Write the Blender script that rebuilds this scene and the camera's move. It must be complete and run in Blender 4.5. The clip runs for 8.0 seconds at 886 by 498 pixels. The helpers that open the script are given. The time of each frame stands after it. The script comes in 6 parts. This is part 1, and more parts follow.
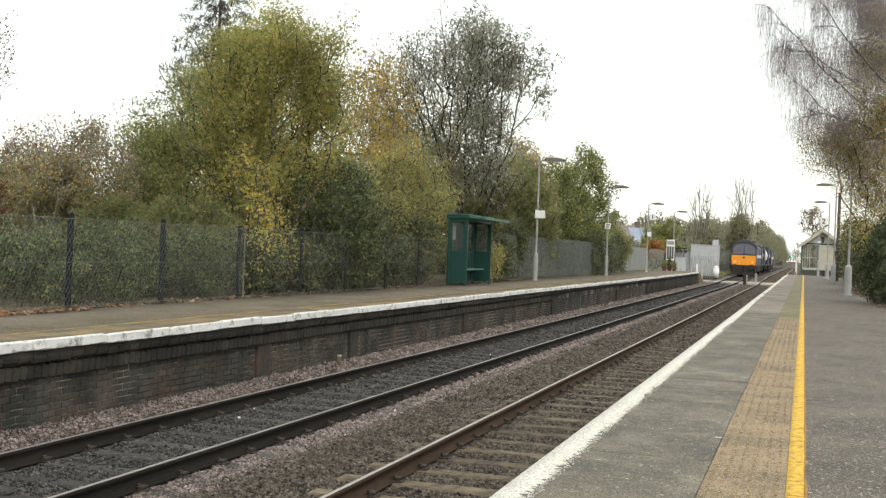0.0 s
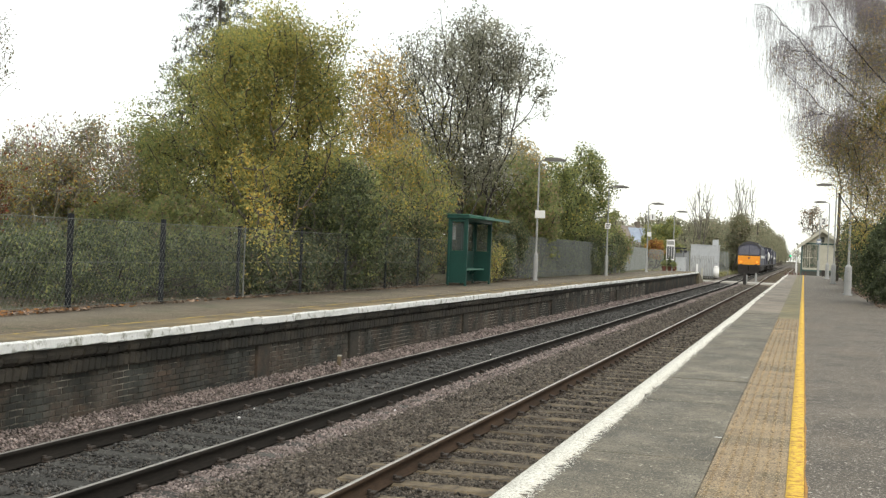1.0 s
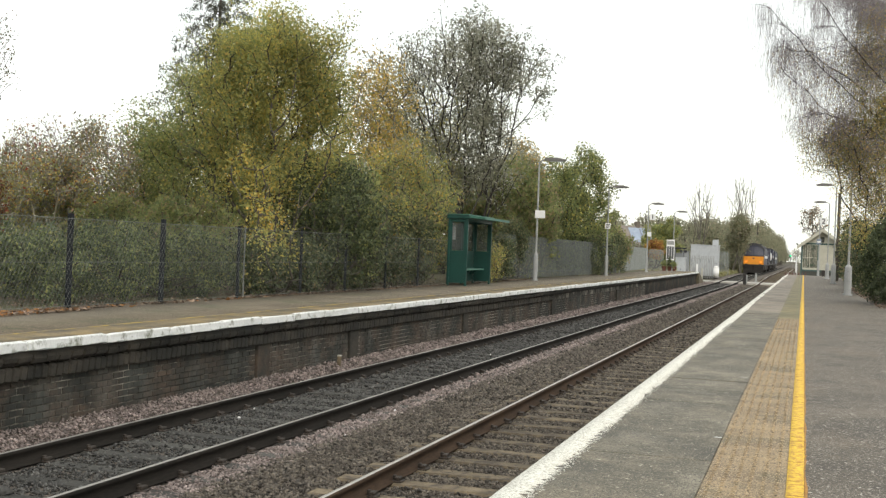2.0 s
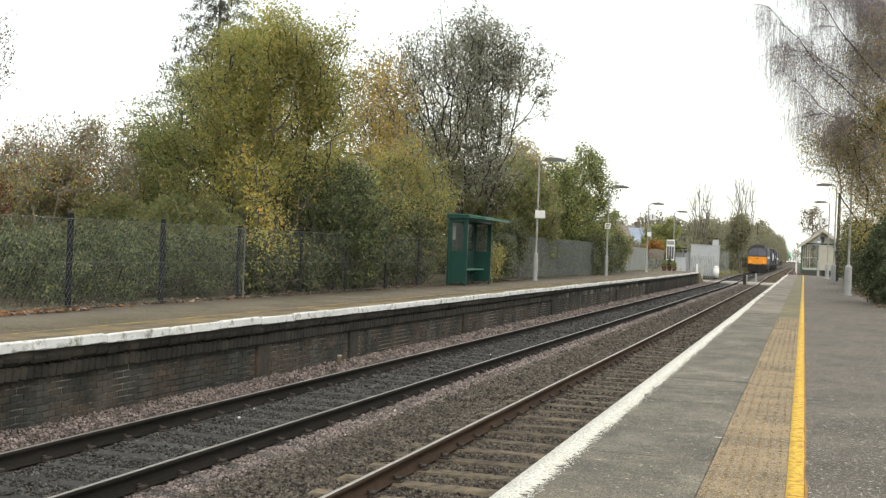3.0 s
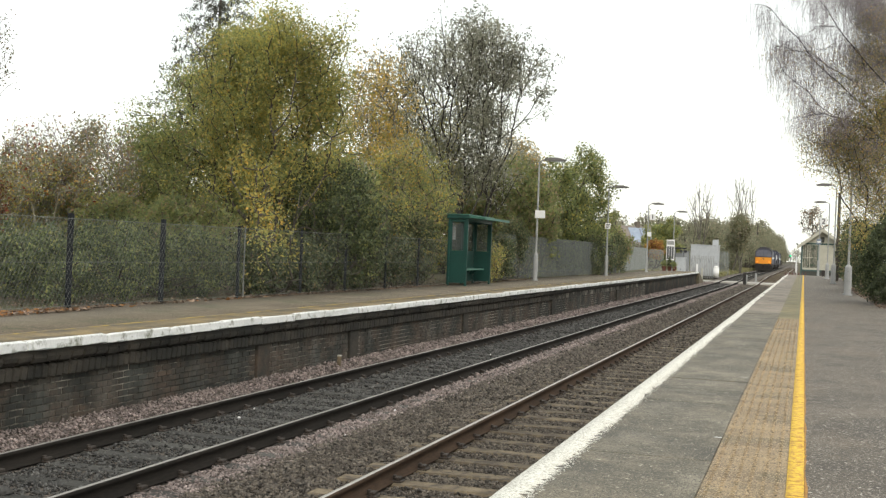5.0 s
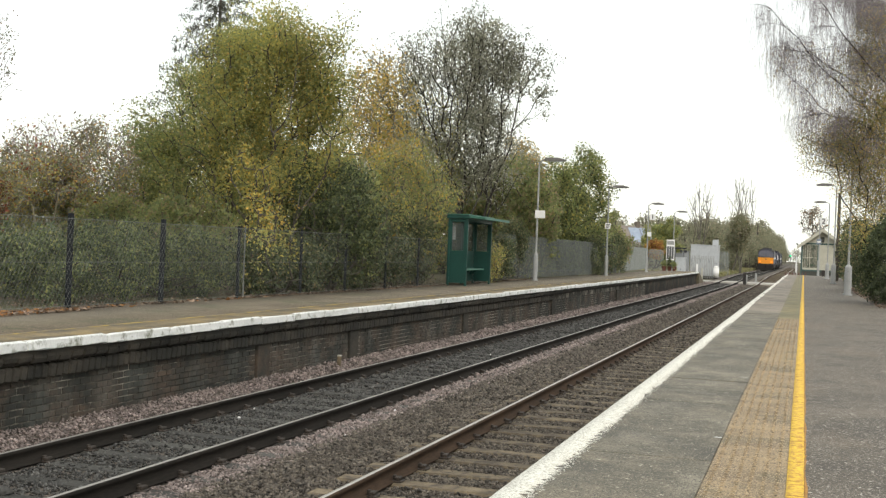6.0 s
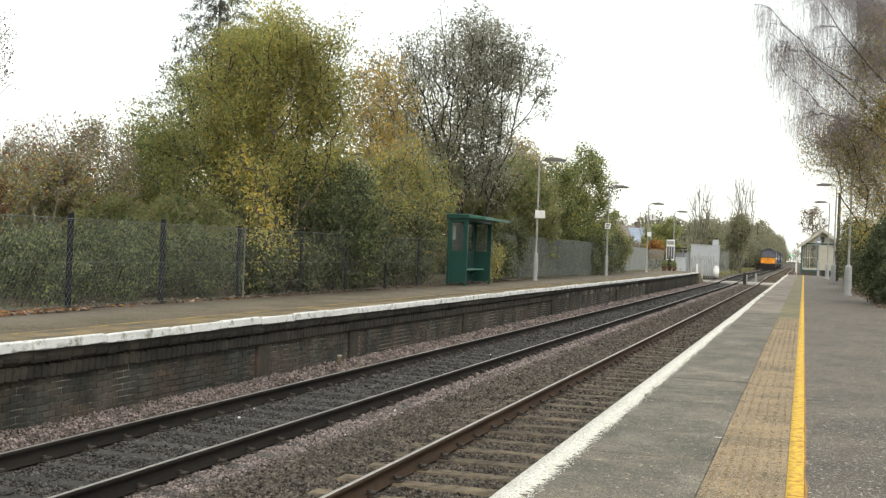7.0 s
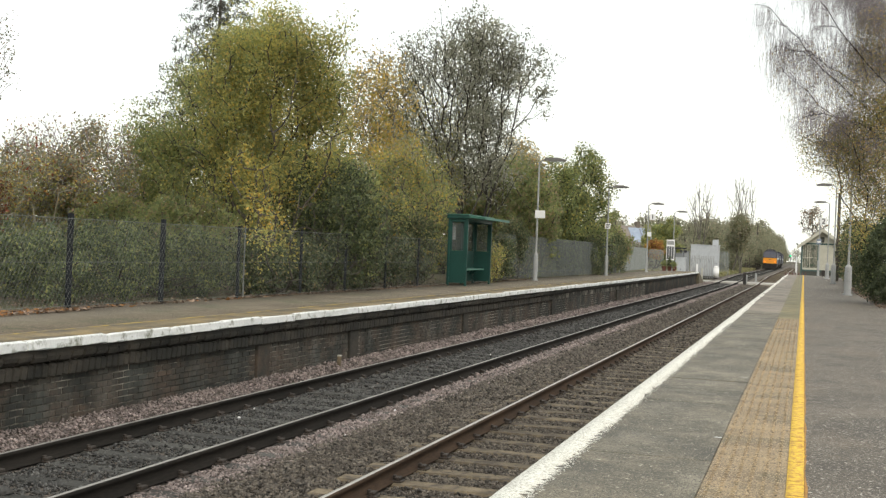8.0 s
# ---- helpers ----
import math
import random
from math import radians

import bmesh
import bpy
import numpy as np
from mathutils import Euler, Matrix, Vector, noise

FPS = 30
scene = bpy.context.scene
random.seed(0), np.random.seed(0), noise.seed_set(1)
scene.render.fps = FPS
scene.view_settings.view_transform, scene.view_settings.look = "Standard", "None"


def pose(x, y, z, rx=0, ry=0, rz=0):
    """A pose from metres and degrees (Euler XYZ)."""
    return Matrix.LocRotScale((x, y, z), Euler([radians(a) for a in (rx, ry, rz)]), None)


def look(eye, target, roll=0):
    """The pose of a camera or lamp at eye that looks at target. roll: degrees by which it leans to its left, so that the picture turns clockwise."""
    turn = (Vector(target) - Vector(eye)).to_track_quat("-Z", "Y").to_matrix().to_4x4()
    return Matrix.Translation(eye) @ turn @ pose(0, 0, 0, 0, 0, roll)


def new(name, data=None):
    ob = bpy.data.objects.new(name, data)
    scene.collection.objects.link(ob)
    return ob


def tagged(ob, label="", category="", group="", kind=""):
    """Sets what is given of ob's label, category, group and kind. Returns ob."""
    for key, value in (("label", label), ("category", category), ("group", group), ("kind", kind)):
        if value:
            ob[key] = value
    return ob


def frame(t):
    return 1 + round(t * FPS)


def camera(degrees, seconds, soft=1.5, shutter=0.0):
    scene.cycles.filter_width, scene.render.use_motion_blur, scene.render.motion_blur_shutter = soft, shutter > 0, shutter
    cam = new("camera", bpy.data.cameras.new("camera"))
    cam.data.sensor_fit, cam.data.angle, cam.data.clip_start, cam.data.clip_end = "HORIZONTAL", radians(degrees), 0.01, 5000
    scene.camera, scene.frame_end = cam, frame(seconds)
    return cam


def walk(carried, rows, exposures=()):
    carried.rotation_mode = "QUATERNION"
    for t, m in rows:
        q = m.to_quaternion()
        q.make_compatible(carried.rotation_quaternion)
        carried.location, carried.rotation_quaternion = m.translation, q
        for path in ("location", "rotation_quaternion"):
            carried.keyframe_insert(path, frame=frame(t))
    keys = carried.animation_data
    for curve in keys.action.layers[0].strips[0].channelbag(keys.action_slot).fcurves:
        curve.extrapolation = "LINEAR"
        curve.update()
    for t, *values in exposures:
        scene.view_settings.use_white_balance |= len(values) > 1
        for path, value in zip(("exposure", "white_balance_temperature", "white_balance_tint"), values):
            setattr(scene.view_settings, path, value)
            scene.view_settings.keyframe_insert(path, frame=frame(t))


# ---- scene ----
# ---- camera ----
cam = camera(41.69, 8.0, soft=1.3)
EYE = (0.0, 0.0, 1.165)
VIEW = Matrix.Translation(EYE) @ pose(0, 0, 0, 90 - 0.082, 0, 17.243) @ pose(0, 0, 0, 0, 0, 2.256)
walk(cam, [(0.0, VIEW), (8.0, VIEW)], exposures=[(0.0, 0.0), (8.0, 0.0)])

# ---- world and sun: a bright overcast autumn day ----
world = bpy.data.worlds.new("overcast")
scene.world = world
world.use_nodes = True
wn = world.node_tree.nodes
wl = world.node_tree.links
sky = wn.new("ShaderNodeTexSky")
sky.sky_type = 'NISHITA'
sky.sun_disc = False
sky.sun_elevation = radians(34)
sky.sun_rotation = radians(150)
sky.dust_density = 4.0
cloud = wn.new("ShaderNodeBackground")
cloud.inputs[0].default_value = (0.985, 0.99, 0.915, 1)
cloud.inputs[1].default_value = 1.10
clear = wn["Background"]
wl.new(sky.outputs[0], clear.inputs[0])
clear.inputs[1].default_value = 0.05
add = wn.new("ShaderNodeAddShader")
wl.new(clear.outputs[0], add.inputs[0])
wl.new(cloud.outputs[0], add.inputs[1])
wl.new(add.outputs[0], wn["World Output"].inputs[0])
sun = new("sun", bpy.data.lights.new("sun", 'SUN'))
sun.data.energy = 0.7
sun.data.angle = radians(25)
sun.data.color = (1.0, 0.95, 0.87)
sun.matrix_world = look((20, -34, 30), (0, 0, 0))


# ---- materials ----
def surf(name, c1, c2, scale=3.0, fine=40.0, rough=0.8, bump=0.3, metal=0.0, spots=None, spot_amount=0.45,
         spot_scale=1.5, piece=0.0, stretch=(1, 1, 1), spec=0.5, bump_dist=0.01, specks=(), contrast=0.25, wide_stain=False, streak=None):
    """Two-scale noise between two colours, optional stains of a third, variation from piece to piece, fine relief."""
    m = bpy.data.materials.new(name)
    m.use_nodes = True
    n, l = m.node_tree.nodes, m.node_tree.links
    b = n["Principled BSDF"]
    co = n.new("ShaderNodeTexCoord")
    mp = n.new("ShaderNodeMapping")
    mp.inputs["Scale"].default_value = stretch
    if piece:
        own = n.new("ShaderNodeObjectInfo")
        far_off = n.new("ShaderNodeVectorMath")
        far_off.operation = 'MULTIPLY_ADD'
        far_off.inputs[1].default_value = (37.0, 91.0, 53.0)
        l.new(own.outputs["Random"], far_off.inputs[0])
        l.new(co.outputs["Object"], far_off.inputs[2])
        l.new(far_off.outputs[0], mp.inputs[0])
    else:
        l.new(co.outputs["Object"], mp.inputs[0])
    big = n.new("ShaderNodeTexNoise")
    big.inputs["Scale"].default_value = scale
    big.inputs["Detail"].default_value = 6
    big.inputs["Roughness"].default_value = 0.6
    small = n.new("ShaderNodeTexNoise")
    small.inputs["Scale"].default_value = fine
    small.inputs["Detail"].default_value = 4
    l.new(mp.outputs[0], big.inputs["Vector"])
    l.new(mp.outputs[0], small.inputs["Vector"])
    mx = n.new("ShaderNodeMath")
    mx.operation = 'ADD'
    l.new(big.outputs[0], mx.inputs[0])
    l.new(small.outputs[0], mx.inputs[1])
    ramp = n.new("ShaderNodeMapRange")
    ramp.inputs[1].default_value, ramp.inputs[2].default_value = 1 - contrast, 1 + contrast
    l.new(mx.outputs[0], ramp.inputs[0])
    mix = n.new("ShaderNodeMixRGB")
    mix.inputs[1].default_value, mix.inputs[2].default_value = (*c1, 1), (*c2, 1)
    l.new(ramp.outputs[0], mix.inputs[0])
    out = mix.outputs[0]
    if spots:
        st = n.new("ShaderNodeTexNoise")
        st.inputs["Scale"].default_value = spot_scale
        st.inputs["Detail"].default_value = 8
        st.inputs["Roughness"].default_value = 0.7
        if wide_stain:
            place = n.new("ShaderNodeNewGeometry")
            l.new(place.outputs["Position"], st.inputs["Vector"])
        else:
            l.new(mp.outputs[0], st.inputs["Vector"])
        sr = n.new("ShaderNodeMapRange")
        sr.inputs[1].default_value, sr.inputs[2].default_value = 1 - spot_amount - 0.06, 1 - spot_amount + 0.06
        l.new(st.outputs[0], sr.inputs[0])
        sm = n.new("ShaderNodeMixRGB")
        sm.inputs[2].default_value = (*spots, 1)
        l.new(sr.outputs[0], sm.inputs[0])
        l.new(out, sm.inputs[1])
        out = sm.outputs[0]
    if streak:
        sc, samt, sdir = streak
        where = n.new("ShaderNodeNewGeometry")
        run = n.new("ShaderNodeMapping")
        run.inputs["Scale"].default_value = sdir
        l.new(where.outputs["Position"], run.inputs[0])
        sn = n.new("ShaderNodeTexNoise")
        sn.inputs["Scale"].default_value = 1.0
        sn.inputs["Detail"].default_value = 7
        sn.inputs["Roughness"].default_value = 0.68
        l.new(run.outputs[0], sn.inputs["Vector"])
        sr = n.new("ShaderNodeMapRange")
        sr.inputs[1].default_value, sr.inputs[2].default_value = 0.50, 0.78
        sr.inputs[4].default_value = samt
        l.new(sn.outputs[0], sr.inputs[0])
        sm = n.new("ShaderNodeMixRGB")
        sm.inputs[2].default_value = (*sc, 1)
        l.new(sr.outputs[0], sm.inputs[0])
        l.new(out, sm.inputs[1])
        out = sm.outputs[0]
    for colour, density, share in specks:
        vo = n.new("ShaderNodeTexVoronoi")
        vo.inputs["Scale"].default_value = density
        l.new(mp.outputs[0], vo.inputs["Vector"])
        sep = n.new("ShaderNodeSeparateColor")
        l.new(vo.outputs["Color"], sep.inputs[0])
        lim = n.new("ShaderNodeMath")
        lim.operation = 'LESS_THAN'
        lim.inputs[1].default_value = share
        l.new(sep.outputs[0], lim.inputs[0])
        sm = n.new("ShaderNodeMixRGB")
        sm.inputs[2].default_value = (*colour, 1)
        l.new(lim.outputs[0], sm.inputs[0])
        l.new(out, sm.inputs[1])
        out = sm.outputs[0]
    if piece:
        oi = n.new("ShaderNodeObjectInfo")
        geo = n.new("ShaderNodeNewGeometry")
        sumr = n.new("ShaderNodeMath")
        sumr.operation = 'ADD'
        l.new(oi.outputs["Random"], sumr.inputs[0])
        l.new(geo.outputs["Random Per Island"], sumr.inputs[1])
        fr = n.new("ShaderNodeMath")
        fr.operation = 'FRACT'
        l.new(sumr.outputs[0], fr.inputs[0])
        pr = n.new("ShaderNodeMapRange")
        pr.inputs[3].default_value, pr.inputs[4].default_value = 1 - piece, 1 + piece
        l.new(fr.outputs[0], pr.inputs[0])
        hs = n.new("ShaderNodeHueSaturation")
        l.new(pr.outputs[0], hs.inputs["Value"])
        l.new(out, hs.inputs["Color"])
        out = hs.outputs[0]
    l.new(out, b.inputs["Base Color"])
    rr = n.new("ShaderNodeMapRange")
    rr.inputs[3].default_value, rr.inputs[4].default_value = max(0.02, rough - 0.1), min(1, rough + 0.1)
    l.new(small.outputs[0], rr.inputs[0])
    l.new(rr.outputs[0], b.inputs["Roughness"])
    b.inputs["Metallic"].default_value = metal
    b.inputs["Specular IOR Level"].default_value = spec
    if bump:
        bp = n.new("ShaderNodeBump")
        bp.inputs["Strength"].default_value = bump
        bp.inputs["Distance"].default_value = bump_dist
        l.new(mx.outputs[0], bp.inputs["Height"])
        l.new(bp.outputs[0], b.inputs["Normal"])
    return m


def leafy(name, colours, through_light=0.35):
    """Leaves: each leaf takes one of several colours; some light passes through."""
    m = bpy.data.materials.new(name)
    m.use_nodes = True
    n, l = m.node_tree.nodes, m.node_tree.links
    b = n["Principled BSDF"]
    geo = n.new("ShaderNodeNewGeometry")
    ramp = n.new("ShaderNodeValToRGB")
    ramp.color_ramp.interpolation = 'LINEAR'
    e = ramp.color_ramp.elements
    while len(e) < len(colours):
        e.new(0.5)
    for i, c in enumerate(colours):
        e[i].position = i / (len(colours) - 1)
        e[i].color = (*c, 1)
    l.new(geo.outputs["Random Per Island"], ramp.inputs[0])
    co = n.new("ShaderNodeTexCoord")
    patch = n.new("ShaderNodeTexNoise")
    patch.inputs["Scale"].default_value = 0.8
    l.new(co.outputs["Object"], patch.inputs["Vector"])
    pr = n.new("ShaderNodeMapRange")
    pr.inputs[1].default_value, pr.inputs[2].default_value = 0.3, 0.7
    pr.inputs[3].default_value, pr.inputs[4].default_value = 0.7, 1.3
    l.new(patch.outputs[0], pr.inputs[0])
    hs = n.new("ShaderNodeHueSaturation")
    l.new(pr.outputs[0], hs.inputs["Value"])
    l.new(ramp.outputs[0], hs.inputs["Color"])
    l.new(hs.outputs[0], b.inputs["Base Color"])
    b.inputs["Roughness"].default_value = 0.55
    b.inputs["Specular IOR Level"].default_value = 0.35
    tr = n.new("ShaderNodeBsdfTranslucent")
    l.new(hs.outputs[0], tr.inputs[0])
    mx = n.new("ShaderNodeMixShader")
    mx.inputs[0].default_value = through_light
    l.new(b.outputs[0], mx.inputs[1])
    l.new(tr.outputs[0], mx.inputs[2])
    l.new(mx.outputs[0], n["Material Output"].inputs[0])
    return m


def glass(name, tint, alpha=0.6):
    m = bpy.data.materials.new(name)
    m.use_nodes = True
    n, l = m.node_tree.nodes, m.node_tree.links
    b = n["Principled BSDF"]
    b.inputs["Base Color"].default_value = (*tint, 1)
    b.inputs["Roughness"].default_value = 0.08
    b.inputs["Alpha"].default_value = 1 - alpha
    b.inputs["Specular IOR Level"].default_value = 0.3
    return m


def glow(name, colour, strength):
    m = bpy.data.materials.new(name)
    m.use_nodes = True
    b = m.node_tree.nodes["Principled BSDF"]
    b.inputs["Base Color"].default_value = (*colour, 1)
    b.inputs["Emission Color"].default_value = (*colour, 1)
    b.inputs["Emission Strength"].default_value = strength
    return m


def worn_paint(name, paint, under, amount, scale):
    """Paint flaking off its ground in small patches."""
    return surf(name, paint, tuple(0.86 * v for v in paint), 4, 60, 0.7, 0.35, spots=under, spot_amount=amount, spot_scale=scale)


M = dict(
    asphalt=surf("asphalt", (0.084, 0.072, 0.058), (0.186, 0.159, 0.127), 0.8, 110, 0.80, 0.6, spots=(0.088, 0.077, 0.064), spot_amount=0.46, spot_scale=0.9, spec=0.38, contrast=0.22, wide_stain=True, bump_dist=0.006,
                 streak=((0.215, 0.168, 0.122), 0.75, (1.2, 0.35, 1)),
                 specks=(((0.38, 0.35, 0.30), 130, 0.12), ((0.040, 0.037, 0.033), 150, 0.18), ((0.52, 0.49, 0.43), 65, 0.008))),
    old_asphalt=surf("old_asphalt", (0.108, 0.090, 0.064), (0.195, 0.163, 0.118), 0.8, 70, 0.85, 0.5, spots=(0.10, 0.10, 0.062), spot_amount=0.42, spot_scale=0.7, spec=0.35, contrast=0.2, wide_stain=True, bump_dist=0.005, specks=(((0.26, 0.22, 0.16), 80, 0.10), ((0.060, 0.052, 0.040), 90, 0.12))),
    slab=surf("edge_concrete", (0.076, 0.068, 0.049), (0.210, 0.183, 0.130), 4.5, 80, 0.68, 0.7, spots=(0.078, 0.070, 0.052), spot_amount=0.47, spot_scale=1.3, piece=0.05, spec=0.5, contrast=0.17, wide_stain=True, bump_dist=0.006,
              streak=((0.33, 0.305, 0.235), 0.75, (1.5, 1.1, 1)),
              specks=(((0.30, 0.27, 0.20), 140, 0.09), ((0.045, 0.040, 0.031), 130, 0.17), ((0.46, 0.43, 0.34), 70, 0.008))),
    # the edge concrete again, lightened to paint the sky's sheen at grazing view
    slab_sheen=surf("sheen_edge_concrete", (0.160, 0.133, 0.103), (0.325, 0.272, 0.213), 3.2, 60, 0.66, 0.5, spots=(0.14, 0.120, 0.094), spot_amount=0.47, spot_scale=0.6, piece=0.04, spec=0.5, contrast=0.2, wide_stain=True,
                   specks=(((0.40, 0.35, 0.28), 90, 0.07), ((0.10, 0.087, 0.07), 90, 0.10))),
    tactile=surf("tactile_concrete", (0.165, 0.118, 0.066), (0.375, 0.275, 0.155), 1.6, 90, 0.68, 0.5, spots=(0.150, 0.120, 0.068), spot_amount=0.45, spot_scale=1.2, piece=0.05, spec=0.5, contrast=0.17, wide_stain=True,
                 streak=((0.27, 0.235, 0.10), 0.55, (1.0, 0.12, 1)),
                 specks=(((0.50, 0.39, 0.25), 150, 0.15), ((0.10, 0.076, 0.046), 130, 0.14))),
    tactile_mossy=surf("mossy_tactile_concrete", (0.140, 0.116, 0.058), (0.285, 0.236, 0.125), 1.6, 60, 0.7, 0.5, spots=(0.130, 0.120, 0.062), spot_amount=0.5, spot_scale=0.8, piece=0.05, spec=0.5, contrast=0.18, wide_stain=True),
    far_tactile=surf("far_tactile", (0.165, 0.125, 0.068), (0.315, 0.238, 0.122), 1.2, 40, 0.85, 0.4, spots=(0.125, 0.108, 0.078), spot_amount=0.5, spot_scale=1.4, spec=0.3, contrast=0.2, wide_stain=True),
    white_paint=worn_paint("white_paint", (0.86, 0.85, 0.77), (0.34, 0.31, 0.25), 0.45, 70),
    white_coping=surf("white_coping", (0.82, 0.835, 0.83), (0.66, 0.675, 0.67), 2.5, 30, 0.7, 0.5, spots=(0.20, 0.205, 0.16), spot_amount=0.41, spot_scale=4.5, wide_stain=True, streak=((0.30, 0.32, 0.25), 0.75, (1, 0.55, 5))),
    yellow_paint=worn_paint("yellow_paint", (0.84, 0.57, 0.045), (0.52, 0.26, 0.035), 0.485, 24),
    orange_stain=surf("orange_stain", (0.30, 0.15, 0.035), (0.46, 0.24, 0.05), 6, 60, 0.85, 0.3),
    faded_yellow=worn_paint("faded_yellow", (0.44, 0.31, 0.06), (0.17, 0.14, 0.09), 0.52, 3),
    brick=surf("brick", (0.040, 0.032, 0.025), (0.100, 0.073, 0.053), 2.2, 40, 0.92, 0.5, spots=(0.024, 0.026, 0.022), spot_amount=0.505, spot_scale=1.3, piece=0.2, contrast=0.2, wide_stain=True,
               streak=((0.155, 0.162, 0.145), 0.6, (1.5, 1.5, 0.5))),
    # weathered brick, darkened in colour for the shade under the coping
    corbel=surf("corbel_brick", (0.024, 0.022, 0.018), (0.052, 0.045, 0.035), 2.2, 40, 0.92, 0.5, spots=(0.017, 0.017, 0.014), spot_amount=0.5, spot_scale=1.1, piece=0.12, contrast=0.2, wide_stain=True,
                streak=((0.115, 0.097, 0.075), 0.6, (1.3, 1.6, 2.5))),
    mortar=surf("mortar", (0.15, 0.14, 0.12), (0.47, 0.43, 0.37), 1.6, 24, 0.95, 0.4, spots=(0.045, 0.043, 0.036), spot_amount=0.515, spot_scale=1.1, contrast=0.12, wide_stain=True),
    dark_stone=surf("dark_stone", (0.017, 0.016, 0.014), (0.045, 0.041, 0.034), 2.0, 30, 0.95, 0.4),
    stone_pink=surf("ballast_pink", (0.128, 0.105, 0.097), (0.325, 0.270, 0.252), 3, 30, 0.88, 0.2, piece=0.62),
    stone_grey=surf("ballast_grey", (0.031, 0.031, 0.030), (0.098, 0.096, 0.090), 3, 30, 0.8, 0.2, piece=0.8),
    stone_brown=surf("ballast_brown", (0.058, 0.049, 0.040), (0.148, 0.128, 0.104), 3, 30, 0.85, 0.2, piece=0.75),
    bed=surf("ballast_bed", (0.055, 0.047, 0.040), (0.175, 0.148, 0.124), 5, 26, 0.95, 1.0, bump_dist=0.05),
    sleeper=surf("sleeper_concrete", (0.095, 0.075, 0.047), (0.20, 0.16, 0.105), 3, 40, 0.92, 0.4, spots=(0.06, 0.047, 0.033), spot_amount=0.48, spot_scale=5, piece=0.25),
    sleeper_dark=surf("sleeper_dark", (0.034, 0.034, 0.031), (0.078, 0.076, 0.067), 3, 40, 0.92, 0.4, piece=0.3),
    rust=surf("rail_rust", (0.042, 0.028, 0.019), (0.090, 0.058, 0.037), 4, 50, 0.88, 0.3, stretch=(1, 0.2, 1), spec=0.25),
    rust_dark=surf("rail_rust_dark", (0.013, 0.012, 0.0105), (0.030, 0.026, 0.022), 4, 50, 0.9, 0.3, stretch=(1, 0.2, 1), spec=0.15),
    steel=surf("polished_steel", (0.32, 0.30, 0.28), (0.46, 0.43, 0.40), 2, 60, 0.42, 0.05, metal=0.8, stretch=(1, 0.1, 1)),
    steel_bright=surf("bright_steel", (0.50, 0.47, 0.44), (0.64, 0.61, 0.57), 2, 60, 0.38, 0.05, metal=0.85, stretch=(1, 0.1, 1)),
    palisade_pale=surf("palisade_pale", (0.20, 0.22, 0.21), (0.29, 0.31, 0.30), 2, 20, 0.7, 0.1, metal=0.1, spots=(0.16, 0.17, 0.155), spot_amount=0.38, piece=0.14),
    stem=surf("stem", (0.05, 0.042, 0.034), (0.115, 0.095, 0.08), 3, 30, 0.9, 0.2),
    clip=surf("clip_iron", (0.03, 0.026, 0.022), (0.07, 0.055, 0.045), 8, 60, 0.7, 0.2, metal=0.3),
    galv=surf("galvanised", (0.26, 0.27, 0.265), (0.38, 0.39, 0.38), 3, 40, 0.6, 0.1, metal=0.2),
    lamp_grey=surf("lamp_paint", (0.26, 0.27, 0.275), (0.37, 0.38, 0.38), 3, 40, 0.5, 0.1),
    lamp_head=surf("lamp_head", (0.11, 0.107, 0.10), (0.18, 0.175, 0.165), 3, 40, 0.5, 0.1),
    post_dark=surf("fence_post", (0.008, 0.010, 0.013), (0.020, 0.023, 0.028), 5, 50, 0.8, 0.2, spec=0.2),
    wire=surf("fence_wire", (0.13, 0.14, 0.13), (0.22, 0.235, 0.22), 3, 40, 0.6, 0.0, metal=0.2),
    palisade=surf("palisade", (0.075, 0.085, 0.08), (0.125, 0.14, 0.13), 2, 20, 0.75, 0.1, metal=0.1, spots=(0.06, 0.065, 0.055), spot_amount=0.38, piece=0.14),
    green=surf("shelter_green", (0.004, 0.040, 0.033), (0.007, 0.060, 0.049), 2, 30, 0.45, 0.05, spots=(0.004, 0.030, 0.025), spot_amount=0.38, spot_scale=2),
    green_pale=surf("shelter_bench", (0.035, 0.125, 0.092), (0.055, 0.165, 0.125), 2, 30, 0.5, 0.05),
    pane=glass("shelter_pane", (0.07, 0.085, 0.085), 0.62),
    white=surf("white_enamel", (0.74, 0.75, 0.75), (0.82, 0.82, 0.82), 3, 40, 0.4, 0.05),
    ink=surf("black_ink", (0.02, 0.02, 0.025), (0.035, 0.035, 0.04), 5, 50, 0.6, 0.0),
    blue_sign=surf("blue_sign", (0.16, 0.20, 0.27), (0.22, 0.26, 0.33), 5, 50, 0.5, 0.0),
    soil=surf("soil_grass", (0.035, 0.038, 0.016), (0.10, 0.095, 0.042), 0.4, 12, 0.95, 0.8, spots=(0.10, 0.065, 0.036), spot_amount=0.45, spot_scale=0.9, bump_dist=0.05),
    bark=surf("bark", (0.055, 0.048, 0.04), (0.125, 0.11, 0.09), 3, 30, 0.9, 0.5),
    bark_dark=surf("bark_dark", (0.024, 0.021, 0.020), (0.060, 0.053, 0.048), 3, 30, 0.9, 0.4),
    bark_stem=surf("bark_stem", (0.17, 0.155, 0.11), (0.30, 0.27, 0.20), 3, 30, 0.9, 0.3),
    bark_pale=surf("bark_pale", (0.09, 0.082, 0.07), (0.19, 0.175, 0.15), 3, 30, 0.9, 0.5),
